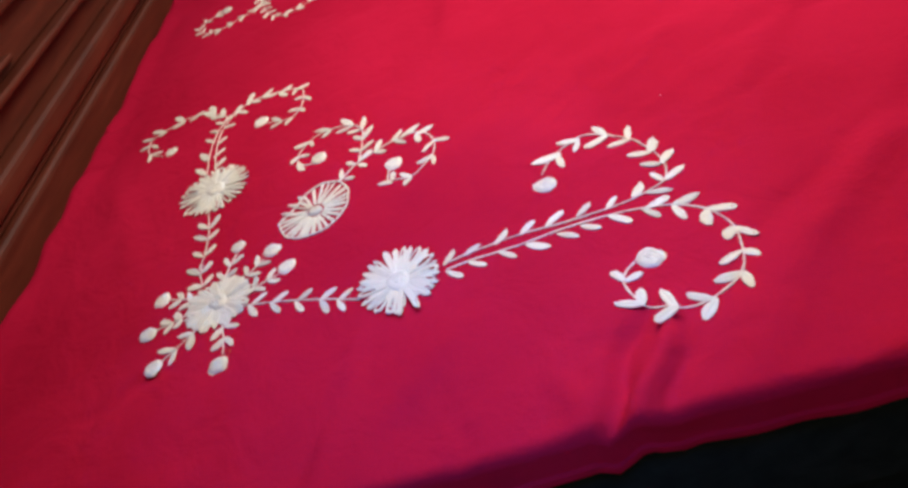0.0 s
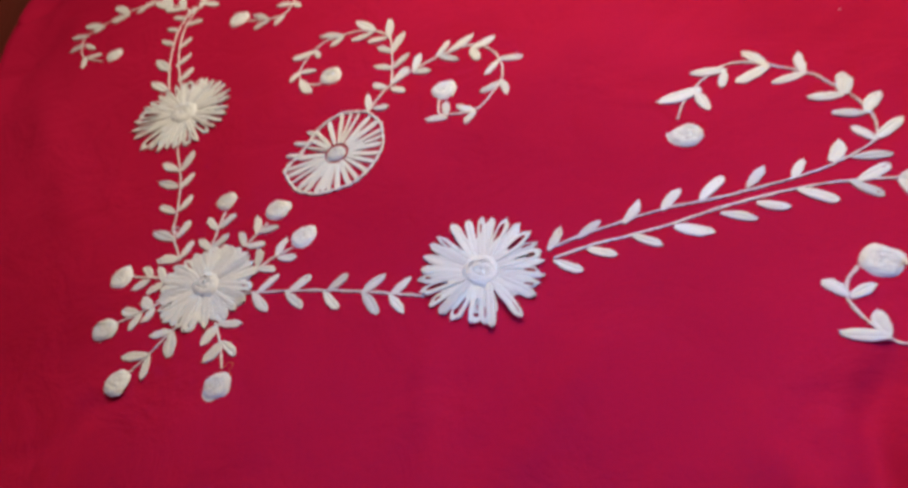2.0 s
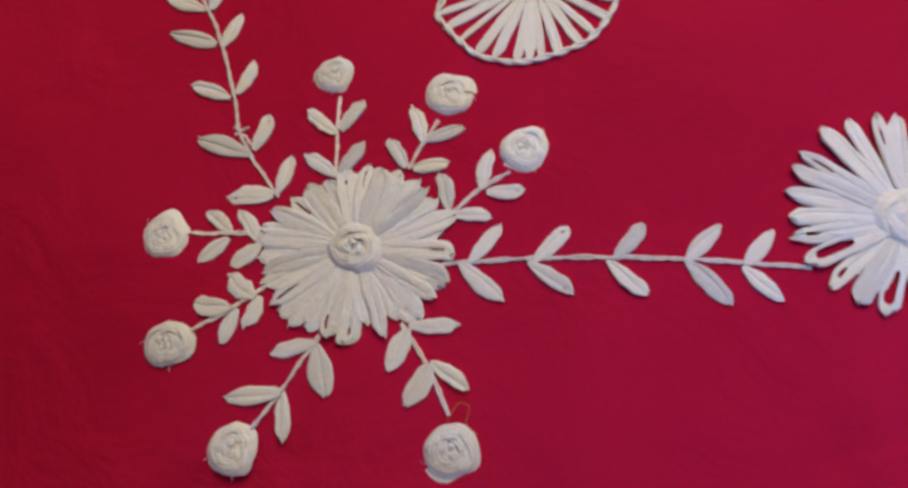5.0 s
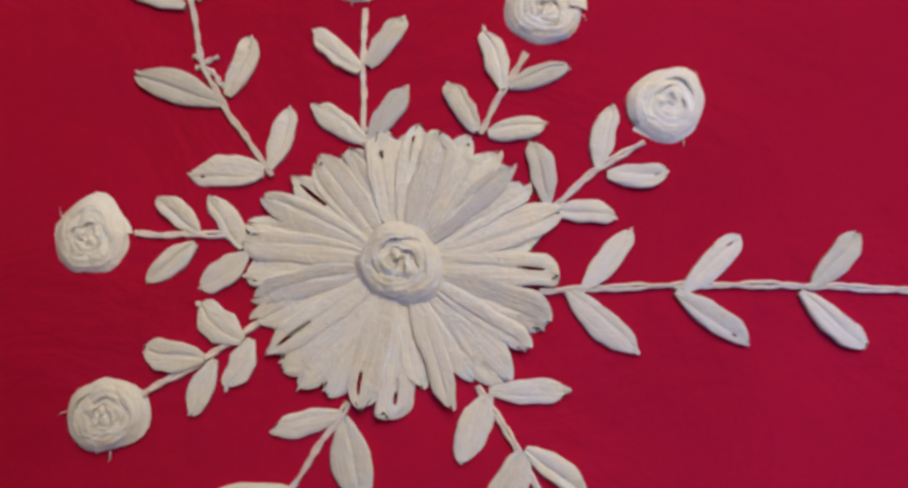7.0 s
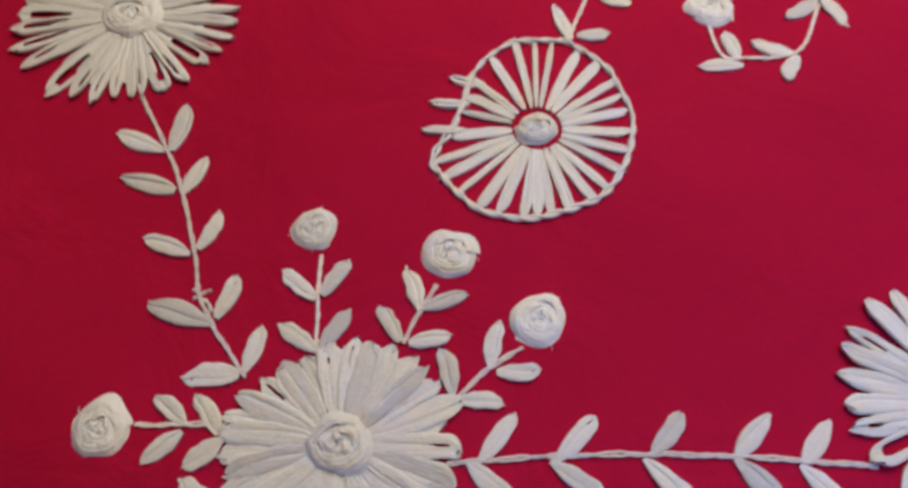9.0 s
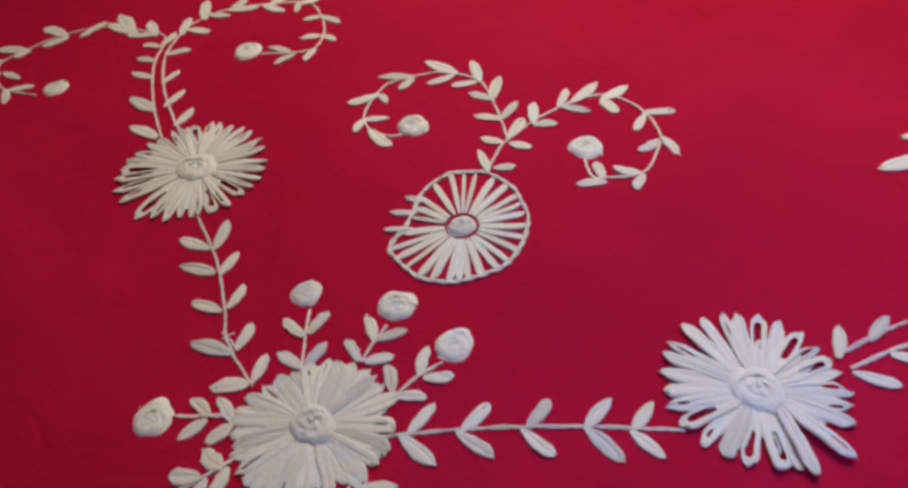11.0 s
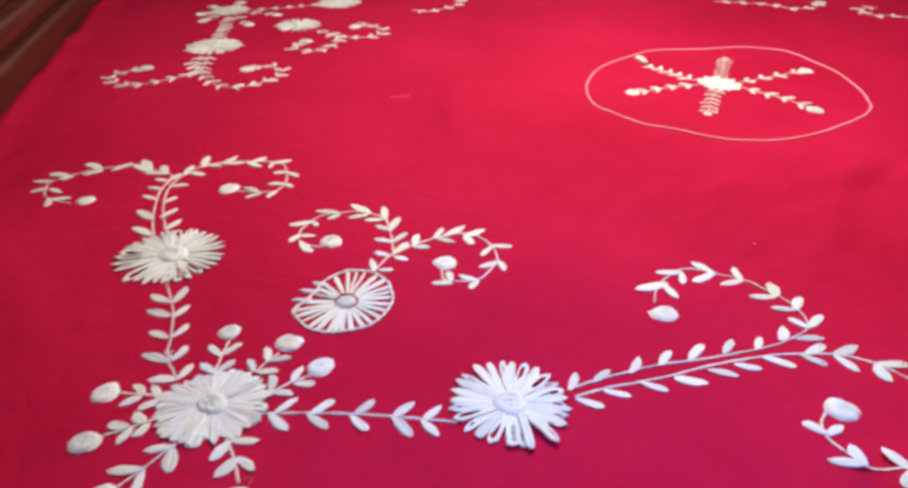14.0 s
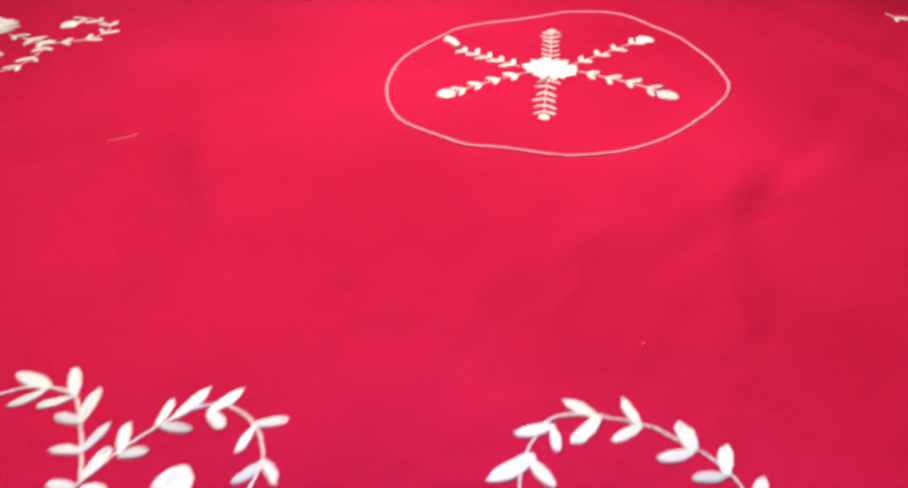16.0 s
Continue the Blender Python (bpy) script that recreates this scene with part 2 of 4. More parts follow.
def headboard():
    """A panelled headboard: sill, cap over the mattress, recess, mouldings and a top panel, all running along the bed's head."""
    u, v0, v1 = HEAD_U, NEAR_V - 0.08, FAR_V + 0.10
    lean = Matrix.Translation((HEAD_U, 0, 0)) @ Matrix.Rotation(-math.atan(HEAD_LEAN), 4, "Z") @ Matrix.Translation((-HEAD_U, 0, 0))
    board = boxes("headboard", [((u - 0.07, v0, FLOOR_Z), (u - 0.035, v1, 0.62))], WOOD, bed, "dark reddish-brown varnished headboard", 0.004)
    board.matrix_basis = lean
    pieces = [("bottom_rail", -0.30, 0.052, 0.004, 0.010), ("groove", 0.053, 0.061, -0.010, 0.003), ("middle_rail", 0.062, 0.102, 0.000, 0.012), ("lower_panel", 0.103, 0.151, -0.032, 0.003),
              ("moulding", 0.152, 0.164, -0.004, 0.005), ("upper_panel", 0.165, 0.232, -0.030, 0.003), ("moulding", 0.233, 0.252, -0.002, 0.007), ("plain_panel", 0.253, 0.418, -0.028, 0.004),
              ("top_rail", 0.42, 0.62, 0.0, 0.010)]
    for name, lo, hi, proud, bevel in pieces:
        boxes(name, [((u - 0.05, v0 + 0.002, lo), (u + proud, v1 - 0.002, hi))], WOOD, board, bevel=bevel)
    for lo, hi, end in ((0.178, 0.187, 0.53), (0.194, 0.203, 0.51), (0.210, 0.219, 0.49)):
        boxes("carved_strip", [((u - 0.036, v0 + 0.05, lo), (u - 0.016, end, hi))], WOOD, board, bevel=0.004)
    for v in (v0, v1 - 0.07):
        boxes("post", [((u - 0.085, v, FLOOR_Z), (u - 0.02, v + 0.07, 0.68))], WOOD, board, bevel=0.008)


headboard()

# ---------------------------------------------------------------- bedspread
spread = tagged(new("bedspread"), "red cotton bedspread embroidered with ivory ribbon flowers", "bedspread")

# soft creases in the cloth: from, to (steps), height mm, width mm
FOLDS = [(606, -105, 578, -225, -8.0, 9), (645, -95, 608, -222, 6.5, 11), (760, 40, 870, 165, -2.2, 14), (800, 20, 930, 180, 1.8, 18), (285, -100, 240, -250, -3.0, 12), (420, -190, 436, -252, -2.5, 9),
         (524, -147, 560, -215, 2.5, 12), (660, -120, 640, -200, -3.5, 9), (381, -107, 300, -262, 3.0, 20), (265, -90, 262, -260, 2.5, 16),
         (428, 113, 480, 124, -0.9, 3), (330, 250, 470, 480, 3.0, 30), (560, 440, 1000, 540, 2.5, 34), (520, 330, 640, 520, -2.0, 22),
         (700, 250, 900, 560, 2.4, 26), (760, -60, 930, 250, 3.0, 30), (-60, -120, -180, -260, -2.0, 16), (-250, 120, -420, 330, 2.0, 26),
         (331, 340, 403, 477, -1.5, 16), (704, 410, 890, 469, -0.9, 18),
         (610, 284, 780, 406, 0.9, 16), (425, 111, 470, 117, -0.5, 3), (474, 279, 550, 314, -0.9, 7), (938, 524, 1144, 670, -1.8, 20), (671, 230, 809, 313, -1.1, 9),
         (320, 108, 361, 142, -0.6, 4), (452, 291, 521, 381, -1.5, 13), (576, 349, 654, 464, 1.5, 14), (917, 504, 1019, 565, -1.6, 16), (756, 496, 864, 593, -0.9, 14),
         (600, 280, 689, 391, -1.0, 10), (-149, -193, -71, -127, -1.8, 9), (241, -122, 257, -62, -1.0, 12), (548, -135, 597, -104, -1.5, 12),
         (349, -154, 392, -85, 1.1, 14), (581, 226, 634, 267, -0.9, 7), (550, 175, 616, 219, 0.9, 8), (606, -185, 638, -119, 2.5, 9), (394, -239, 393, -147, -1.6, 9),
         (558, -203, 570, -135, 1.6, 10), (270, -252, 291, -173, 1.3, 12), (686, -156, 722, -104, -1.3, 10), (-640, 520, -560, 600, -4.0, 9), (-600, 380, -520, 430, -3.0, 8)]
FOLDS = [(*(k * UNIT for k in f[:4]), f[4] * 0.0015, f[5] * UNIT) for f in FOLDS]


def step(lo, hi, x):
    t = min(max((x - lo) / (hi - lo), 0.0), 1.0)
    return t * t * (3 - 2 * t)


def cloth_z(x, y):
    u, v = bed_uv(x, y)
    calm = step(-0.50, -0.36, x) * (1 - step(0.56, 0.68, x)) * step(-0.16, -0.09, y) * (1 - step(0.42, 0.55, y))
    z = (1 - 0.9 * calm) * (0.0028 * noise.noise((x * 4.2, y * 4.2, 0.3)) + 0.0011 * noise.noise((x * 13, y * 13, 5.1)))
    along, across = x * 0.80 + y * 0.60, y * 0.80 - x * 0.60
    pull = noise.noise((across * 9, along * 1.7, 7.7)) + 0.4 * noise.noise((across * 21, along * 4, 2.2))
    z += 0.0062 * (1 - 0.72 * calm) * (0.5 - math.sqrt(pull * pull + 0.06))
    for x0, y0, x1, y1, high, wide in FOLDS:
        dx, dy = x1 - x0, y1 - y0
        t = ((x - x0) * dx + (y - y0) * dy) / (dx * dx + dy * dy)
        if -0.5 < t < 1.5:
            off = ((x - x0) * dy - (y - y0) * dx) / math.hypot(dx, dy)
            off += 0.004 * math.sin(7 * t + x0 * 90)
            if abs(off) < 4 * wide:
                z += high * math.exp(-(off / wide) ** 2) * step(-0.5, 0.15, t) * (1 - step(0.85, 1.5, t))
    z += 0.013 * (1 - step(0.0, 0.060, u - HEAD_U - HEAD_LEAN * v)) * (0.8 + 0.9 * noise.noise((v * 9, 3.3, 0)))
    z -= 0.012 * (1 - step(0.0, 0.014, u - HEAD_U - HEAD_LEAN * v - 0.004 - 0.006 * noise.noise((v * 14, 8.3, 0))))
    z += 0.0045 * math.exp(-((x + 0.086) / 0.038) ** 2 - ((y + 0.015) / 0.038) ** 2)
    return z


def cloth():
    """The sheet over the bed, bent over the near and far edges and hanging a hand's width, its hem uneven."""
    bend, hang = 0.012, 0.042
    us = np.linspace(HEAD_U - 0.004, FOOT_U, 290)
    arc = bend * math.pi / 2
    near = [(-k, "near") for k in np.linspace(hang + arc, 0.002, 34)]
    flat = [(k, "flat") for k in np.linspace(NEAR_V, FAR_V, 250)]
    far = [(k, "far") for k in np.linspace(0.004, hang + arc, 14)]
    verts, rows = [], near + flat + far
    for s, kind in rows:
        for u in us:
            if kind == "flat":
                v, z = s, 0.0
            else:
                d = abs(s)
                a = min(d, arc) / bend
                out, z = bend * math.sin(a), -bend * (1 - math.cos(a))
                if d > arc:
                    k = (d - arc) * (1 + 0.07 * math.sin(u * 5 + 1) + 0.03 * math.sin(u * 17))
                    z -= k
                    out += (0.0035 * math.sin(u * 23 + 2 * math.sin(u * 6)) + 0.0012 * math.sin(u * 61 + 3 * math.sin(u * 11))) * k / hang
                    out += 0.0022 * step(hang * 0.70, hang * 0.76, d - arc)
                v = NEAR_V - out if kind == "near" else FAR_V + out
            wave = 0.004 * math.sin(u * 6.1 + 0.6) + 0.0010 * math.sin(u * 19)
            u = u + HEAD_LEAN * v * (FOOT_U - u) / (FOOT_U - HEAD_U)
            if v < NEAR_V + 0.15:
                v += wave * (1 - step(NEAR_V, NEAR_V + 0.15, v))
            x, y = bed_xy(u, v)
            verts.append((x, y, z + cloth_z(x, y)))
    n = len(us)
    faces = [(r * n + c, r * n + c + 1, (r + 1) * n + c + 1, (r + 1) * n + c) for r in range(len(rows) - 1) for c in range(n - 1)]
    ob = new("cloth", mesh_from("cloth", verts, faces, CLOTH))
    mod = ob.modifiers.new("thickness", "SOLIDIFY")
    mod.thickness, mod.offset = 0.0008, -1
    return under(tagged(ob, "plain red cotton cloth, lightly creased"), spread)


cloth()


# ---------------------------------------------------------------- needlework pieces
ACROSS = (1.0, 0.93, 0.78, 0.52, 0.26, 0.10, 0.035)
ALONG = (0, 0.05, 0.12, 0.20, 0.30, 0.40, 0.50, 0.60, 0.68, 0.75, 0.81, 0.86, 0.90, 0.935, 0.965, 0.985, 1.0)


def ribbon_loop(name, seed, gape, petal):
    """A looped ribbon stitch of unit length and width: out along one side and back along the other, the two bands meeting in a crease
    that gapes near the tip, where a small tying stitch holds the loop down."""
    rng = random.Random(seed)
    nx, ny = len(ALONG), 2 * len(ACROSS)
    p = [rng.uniform(0, 6.28) for _ in range(5)]
    crease = rng.choice((-1, 1)) * rng.uniform(0.05, 0.42)
    drift, bow = rng.uniform(-0.45, 0.45), rng.uniform(-0.08, 0.08)
    roll, twist = rng.choice((0, 0, 0.35, 0.6)) * rng.choice((-1, 1)), rng.uniform(-0.28, 0.28)
    corner = rng.uniform(-0.38, 0.38)
    foot, shoulder, blunt = rng.uniform(0.36, 0.62), rng.uniform(0.50, 0.74), rng.uniform(1.4, 2.8)
    if petal:
        foot, shoulder, blunt = rng.uniform(0.55, 0.82), rng.uniform(0.72, 0.88), rng.uniform(1.6, 2.8)
    over = rng.choice((-1, 1)) * rng.uniform(0.05, 0.18)
    groove = rng.uniform(0.15, 0.50) if petal else rng.uniform(0.30, 0.75)
    opens, closes = ((0.30 if gape > 0.33 else rng.uniform(0.46, 0.66)) if petal else rng.uniform(0.68, 0.74)), rng.uniform(0.88, 0.93)
    top, low = [], []
    for x in ALONG:
        w = (foot + (1 - foot) * step(0.0, 0.42, x)) * (0.62 + 0.38 * step(0.0, 0.10, x))
        if x > shoulder:
            w *= max(1 - ((x - shoulder) / (1 - shoulder)) ** blunt, 0.0) ** 0.62 * 0.86 + 0.14
        mid = bow * math.sin(math.pi * x) + corner * 0.45 * step(shoulder, 1.0, x)
        rise = 0.62 + 0.38 * step(0.0, 0.3, x) - 0.38 * step(0.72, 1.0, x)
        line = (crease + drift * (x - 0.5)) * (1 - 0.5 * step(0.8, 1.0, x))
        open_here = gape * step(opens, opens + 0.15, x) * (1 - step(closes - 0.08, closes + 0.02, x))
        deep = groove * step(0.02, 0.2, x) * (1 - 0.6 * step(0.93, 1.0, x))
        rows = [(-1, k) for k in ACROSS] + [(1, k) for k in reversed(ACROSS)]
        for side, k in rows:
            room = 1 - side * line
            k = open_here + k * (1 - open_here)
            q = line + side * k * room
            t = (k - open_here) / (1 - open_here)
            z = 1 - 0.62 * max(2 * t - 1, 0) ** 5 - deep * max(1 - t / 0.24, 0) ** 1.6
            z += over * side * (1 - t) * step(0.1, 0.3, x)
            gather = 0.20 * step(0.66, 0.95, x) + 0.16 * (1 - step(0.0, 0.34, x)) + 0.030
            z += gather * (math.sin(9.5 * q + p[1]) + 0.7 * math.sin(17 * q + p[4]))
            z += 0.22 * noise.noise((x * 3.2, q * 1.4, seed * 3.7)) + 0.14 * noise.noise((x * 7, q * 4, seed * 1.3))
            z += roll * max(side * q * (1 if roll > 0 else -1) - 0.45, 0) * step(0.2, 0.6, x) + twist * q * step(0.2, 0.9, x)
            edge = 0.5 * q * w * (1 + 0.17 * noise.noise((x * 4.0, 3 if side > 0 else 9, seed * 2.1)) + 0.07 * noise.noise((x * 12, 3 if side > 0 else 9, seed * 1.7)))
            ragged = ((0.10 if petal else 0.07) * noise.noise((q * 2.2, 7.1, seed * 5.3)) + 0.05 * noise.noise((q * 6, 2.1, seed * 3.3))) * step(0.7, 1.0, x)
            top.append((x + ragged, edge + mid, max(rise * z, 0.05)))
            if k == 1.0:
                low.append((x + ragged, edge * 0.98 + mid, -0.3))
    verts = top + low
    half = ny // 2 - 1
    slit = {i for i in range(nx - 1) if gape and opens + 0.06 < (ALONG[i] + ALONG[i + 1]) / 2 < closes - 0.03}
    faces = [(i * ny + j, (i + 1) * ny + j, (i + 1) * ny + j + 1, i * ny + j + 1) for i in range(nx - 1) for j in range(ny - 1) if not (j == half and i in slit)]
    o = len(top)
    for i in range(nx - 1):
        a, b = i * ny, (i + 1) * ny
        faces.append((a, o + 2 * i, o + 2 * i + 2, b))
        faces.append((a + ny - 1, b + ny - 1, o + 2 * i + 3, o + 2 * i + 1))
    e = (nx - 1) * ny
    faces.append(tuple(range(e, e + ny)) + (o + 2 * nx - 1, o + 2 * nx - 2))
    faces.append(tuple(range(ny - 1, -1, -1)) + (o, o + 1))
    c, cy, out = len(verts), corner * 0.45 + rng.uniform(-0.1, 0.1), rng.uniform(0.92, 0.96)
    lump, slant = rng.uniform(0.7, 1.1) * (0.8 if petal else 1.0), rng.uniform(-0.05, 0.05)
    for i in range(4):
        for a in range(6):
            t = 2 * math.pi * a / 6
            r = (0.06, 0.10, 0.085, 0.03)[i] * lump * rng.uniform(0.85, 1.15)
            verts.append((out + (0.024 if petal else 0.036) * i, cy + slant * i + r * math.cos(t), 0.40 + r * 5.0 * math.sin(t)))
    for i in range(3):
        for a in range(6):
            faces.append((c + i * 6 + a, c + i * 6 + (a + 1) % 6, c + (i + 1) * 6 + (a + 1) % 6, c + (i + 1) * 6 + a))
    faces.append(tuple(c + 18 + a for a in range(6)))
    return mesh_from(name, verts, faces, RIBBON)


LEAVES = [ribbon_loop("leaf", s, (0, 0.07, 0, 0, 0.13, 0, 0, 0)[s % 8], False) for s in range(24)]
PETALS = [ribbon_loop("petal", 40 + s, (0, 0, 0.07, 0, 0, 0.09, 0, 0)[s % 8], True) for s in range(24)]
LOOPS = [ribbon_loop("petal", 70 + s, (0.16, 0, 0.24, 0.10, 0.0, 0.20, 0, 0.14)[s % 8], True) for s in range(24)]
OPEN_LOOPS = [ribbon_loop("petal", 110 + s, 0.34 + 0.03 * s, True) for s in range(4)]


def rosette(name, seed, radius, high, turns, mat=None, frays=0):
    """A woven rose: one ribbon wound inwards over and under five threads, its inner edge standing up, on a padded dome."""
    rng = random.Random(seed)
    nr, na = 9, 36
    p = [rng.uniform(0, 6.28) for _ in range(6)]

    def bulge(t):
        return 1 + 0.045 * math.sin(2 * t + p[0]) + 0.03 * math.sin(3 * t + p[1]) + 0.012 * math.sin(7 * t + p[2])

    verts = [(0, 0, high * 0.66)]
    for i in range(1, nr + 1):
        r = i / nr
        for a in range(na):
            t = 2 * math.pi * a / na
            z = high * 0.84 * max(1 - r ** 6, 0) ** 0.6
            verts.append((0.93 * radius * r * bulge(t) * math.cos(t), 0.93 * radius * r * bulge(t) * math.sin(t), z if i < nr else -0.001))
    faces = [(0, 1 + a, 1 + (a + 1) % na) for a in range(na)]
    for i in range(nr - 1):
        for a in range(na):
            b = (a + 1) % na
            faces.append((1 + i * na + a, 1 + (i + 1) * na + a, 1 + (i + 1) * na + b, 1 + i * na + b))
    base, n = len(verts), int(turns * 30)
    across = (-1.0, -0.86, -0.5, 0.0, 0.45, 0.82, 1.0)
    for i in range(n + 1):
        u = i / n
        t = p[3] + 2 * math.pi * turns * u
        weave = math.cos(2.5 * (t - p[4]))
        wide = (0.38 - 0.17 * u) * (1 + 0.18 * weave + 0.45 * noise.noise((t * 1.3, seed * 3.1, 1.0)))
        mid = (0.80 * (1 - u) ** 0.85 + 0.07) * (1 + 0.035 * math.cos(5 * (t - p[4])) + 0.24 * noise.noise((t * 1.2, seed * 1.9, 4.0)))
        up = 0.84 + 0.12 * (1 - mid ** 2) - 0.12 * math.exp(-(mid / 0.15) ** 2) + 0.15 * weave
        for q in across:
            r = max(mid + 0.5 * q * wide, 0.01)
            z = up - 0.13 * q - 0.06 * q ** 6 + 0.14 * noise.noise((t * 2.6, q * 1.1, seed * 2.3)) + 0.07 * noise.noise((t * 6.5, q * 2.5, seed * 0.9))
            if r > 0.64:
                z -= 0.80 * ((r - 0.64) / 0.38) ** 2
            verts.append((radius * r * bulge(t) * math.cos(t), radius * r * bulge(t) * math.sin(t), high * max(z, 0.02)))
        if i:
            o, k = base + (i - 1) * 7, 7
            faces += [(o + j, o + j + 1, o + k + j + 1, o + k + j) for j in range(6)]
    for _ in range(frays):
        t, long, bend = rng.uniform(0, 6.28), rng.uniform(0.08, 0.20), rng.uniform(-0.9, 0.9)
        c = len(verts)
        for k, (far, thick) in enumerate(((0.90, 0.020), (1.0 + long * 0.5, 0.016), (1.0 + long, 0.006))):
            turn = t + bend * 0.12 * k
            mid = Vector((far * math.cos(turn), far * math.sin(turn), high / radius * (0.30 - 0.10 * k)))
            side = Vector((-math.sin(turn), math.cos(turn), 0)) * thick
            lift = Vector((0, 0, thick))
            verts += [tuple(radius * (mid + side)), tuple(radius * (mid + lift)), tuple(radius * (mid - side)), tuple(radius * (mid - lift))]
        faces += [(c + 4 * k + a, c + 4 * k + (a + 1) % 4, c + 4 * k + 4 + (a + 1) % 4, c + 4 * k + 4 + a) for k in range(2) for a in range(4)]
    return mesh_from(name, verts, faces, mat or ROSE)


BUDS = [rosette("rosebud", s, 1.0, 0.48, (3.6, 4.2, 3.3, 3.9)[s % 4], None, (2, 1, 2, 1)[s % 4]) for s in range(8)]


def spline(points, gap):
    """A smooth line through the points, sampled every gap metres."""
    p = [Vector((x, y, 0)) for x, y in points]
    p = [2 * p[0] - p[1], *p, 2 * p[-1] - p[-2]]
    line = []
    for a, b, c, d in zip(p, p[1:], p[2:], p[3:]):
        n = max(2, int((c - b).length / gap))
        for i in range(n):
            t = i / n
            line.append(0.5 * (2 * b + (c - a) * t + (2 * a - 5 * b + 4 * c - d) * t * t + (3 * b - a - 3 * c + d) * t ** 3))
    line.append(p[-2])
    return line


def cord(name, points, thick, mat, twist=0.0052, gap=0.0011, strands=2, closed=False, chain=False):
    """A twisted cord, or a chain of stitches, that lies on the cloth along the points (metres)."""
    if closed:
        points = [*points, points[0]]
    line = spline(points, gap)
    verts, faces = [], []
    for s in range(strands):
        base, run = len(verts), 0.0
        for i, q in enumerate(line):
            ahead = (line[min(i + 1, len(line) - 1)] - line[max(i - 1, 0)]).normalized()
            side = Vector((-ahead.y, ahead.x, 0))
            if i:
                run += (q - line[i - 1]).length
            turn = 2 * math.pi * (run / twist + s / strands)
            wob = 0.5 * thick * noise.noise((run * 110, s, points[0][0] * 50))
            if chain:
                link = abs(math.sin(math.pi * run / twist + 0.3 * math.sin(run * 400)))
                mid = q + side * ((2 * s - 1) * thick * (0.14 + 0.26 * link) + wob)
                mid.z = cloth_z(q.x, q.y) + thick * (0.36 + 0.28 * (1 - link) + 0.10 * s)
            else:
                mid = q + side * (0.36 * thick * math.cos(turn) + wob)
                mid.z = cloth_z(q.x, q.y) + thick * (0.42 + 0.20 * math.sin(turn))
            for a in range(5):
                t = 2 * math.pi * a / 5
                verts.append(mid + side * (0.46 * thick * math.cos(t)) + Vector((0, 0, 0.46 * thick * math.sin(t))))
            if i:
                o = base + (i - 1) * 5
                faces += [(o + a, o + (a + 1) % 5, o + 5 + (a + 1) % 5, o + 5 + a) for a in range(5)]
    return new(name, mesh_from(name, verts, faces, mat))


def lay(meshes, name, foot, tip, wide, high, parent, rng, lift=0.0, fan=0.0):
    """One ribbon stitch from foot to tip (metres)."""
    d = Vector(tip) - Vector(foot)
    ob = new(name, meshes[rng.randrange(len(meshes))])
    z = cloth_z((foot[0] + tip[0]) / 2, (foot[1] + tip[1]) / 2)
    m = Matrix.Translation((foot[0], foot[1], z + 0.0006 + lift)) @ Matrix.Rotation(math.atan2(d.y, d.x), 4, "Z")
    m = m @ Matrix.Rotation(fan + rng.uniform(-0.05, 0.05), 4, "X") @ Matrix.Diagonal((d.length, wide * rng.choice((1, 1, -1)), high, 1))
    return under(ob, parent, m)


def bud(x, y, r, parent, rng, squash=1.0):
    ob = new("rosebud", BUDS[rng.randrange(8)])
    m = Matrix.Translation((x, y, cloth_z(x, y))) @ Matrix.Rotation(rng.uniform(0, 6.28), 4, "Z") @ Matrix.Diagonal((r, r * squash, r * 0.50, 1))
    return under(ob, parent, m)


def spray(key, stem, leaves, buds, label, more=()):
    rng = random.Random(key)
    s = under(tagged(cord("leafy_stem", [(x * UNIT, y * UNIT) for x, y in stem], 0.00130, THREAD, twist=0.0058, gap=0.0009, chain=True), label), spread)
    for x0, y0, x1, y1, w in (*leaves, *more):
        size = math.hypot(x1 - x0, y1 - y0)
        w = max(w * 0.92, 0.33 * size) * rng.uniform(0.90, 1.06)
        lay(LEAVES, "leaf", (x0 * UNIT, y0 * UNIT), (x1 * UNIT, y1 * UNIT), w * UNIT, 0.00105 * rng.uniform(0.85, 1.15), s, rng)
    for x, y, r in buds:
        bud(x * UNIT, y * UNIT, r * UNIT, s, rng)
    return s


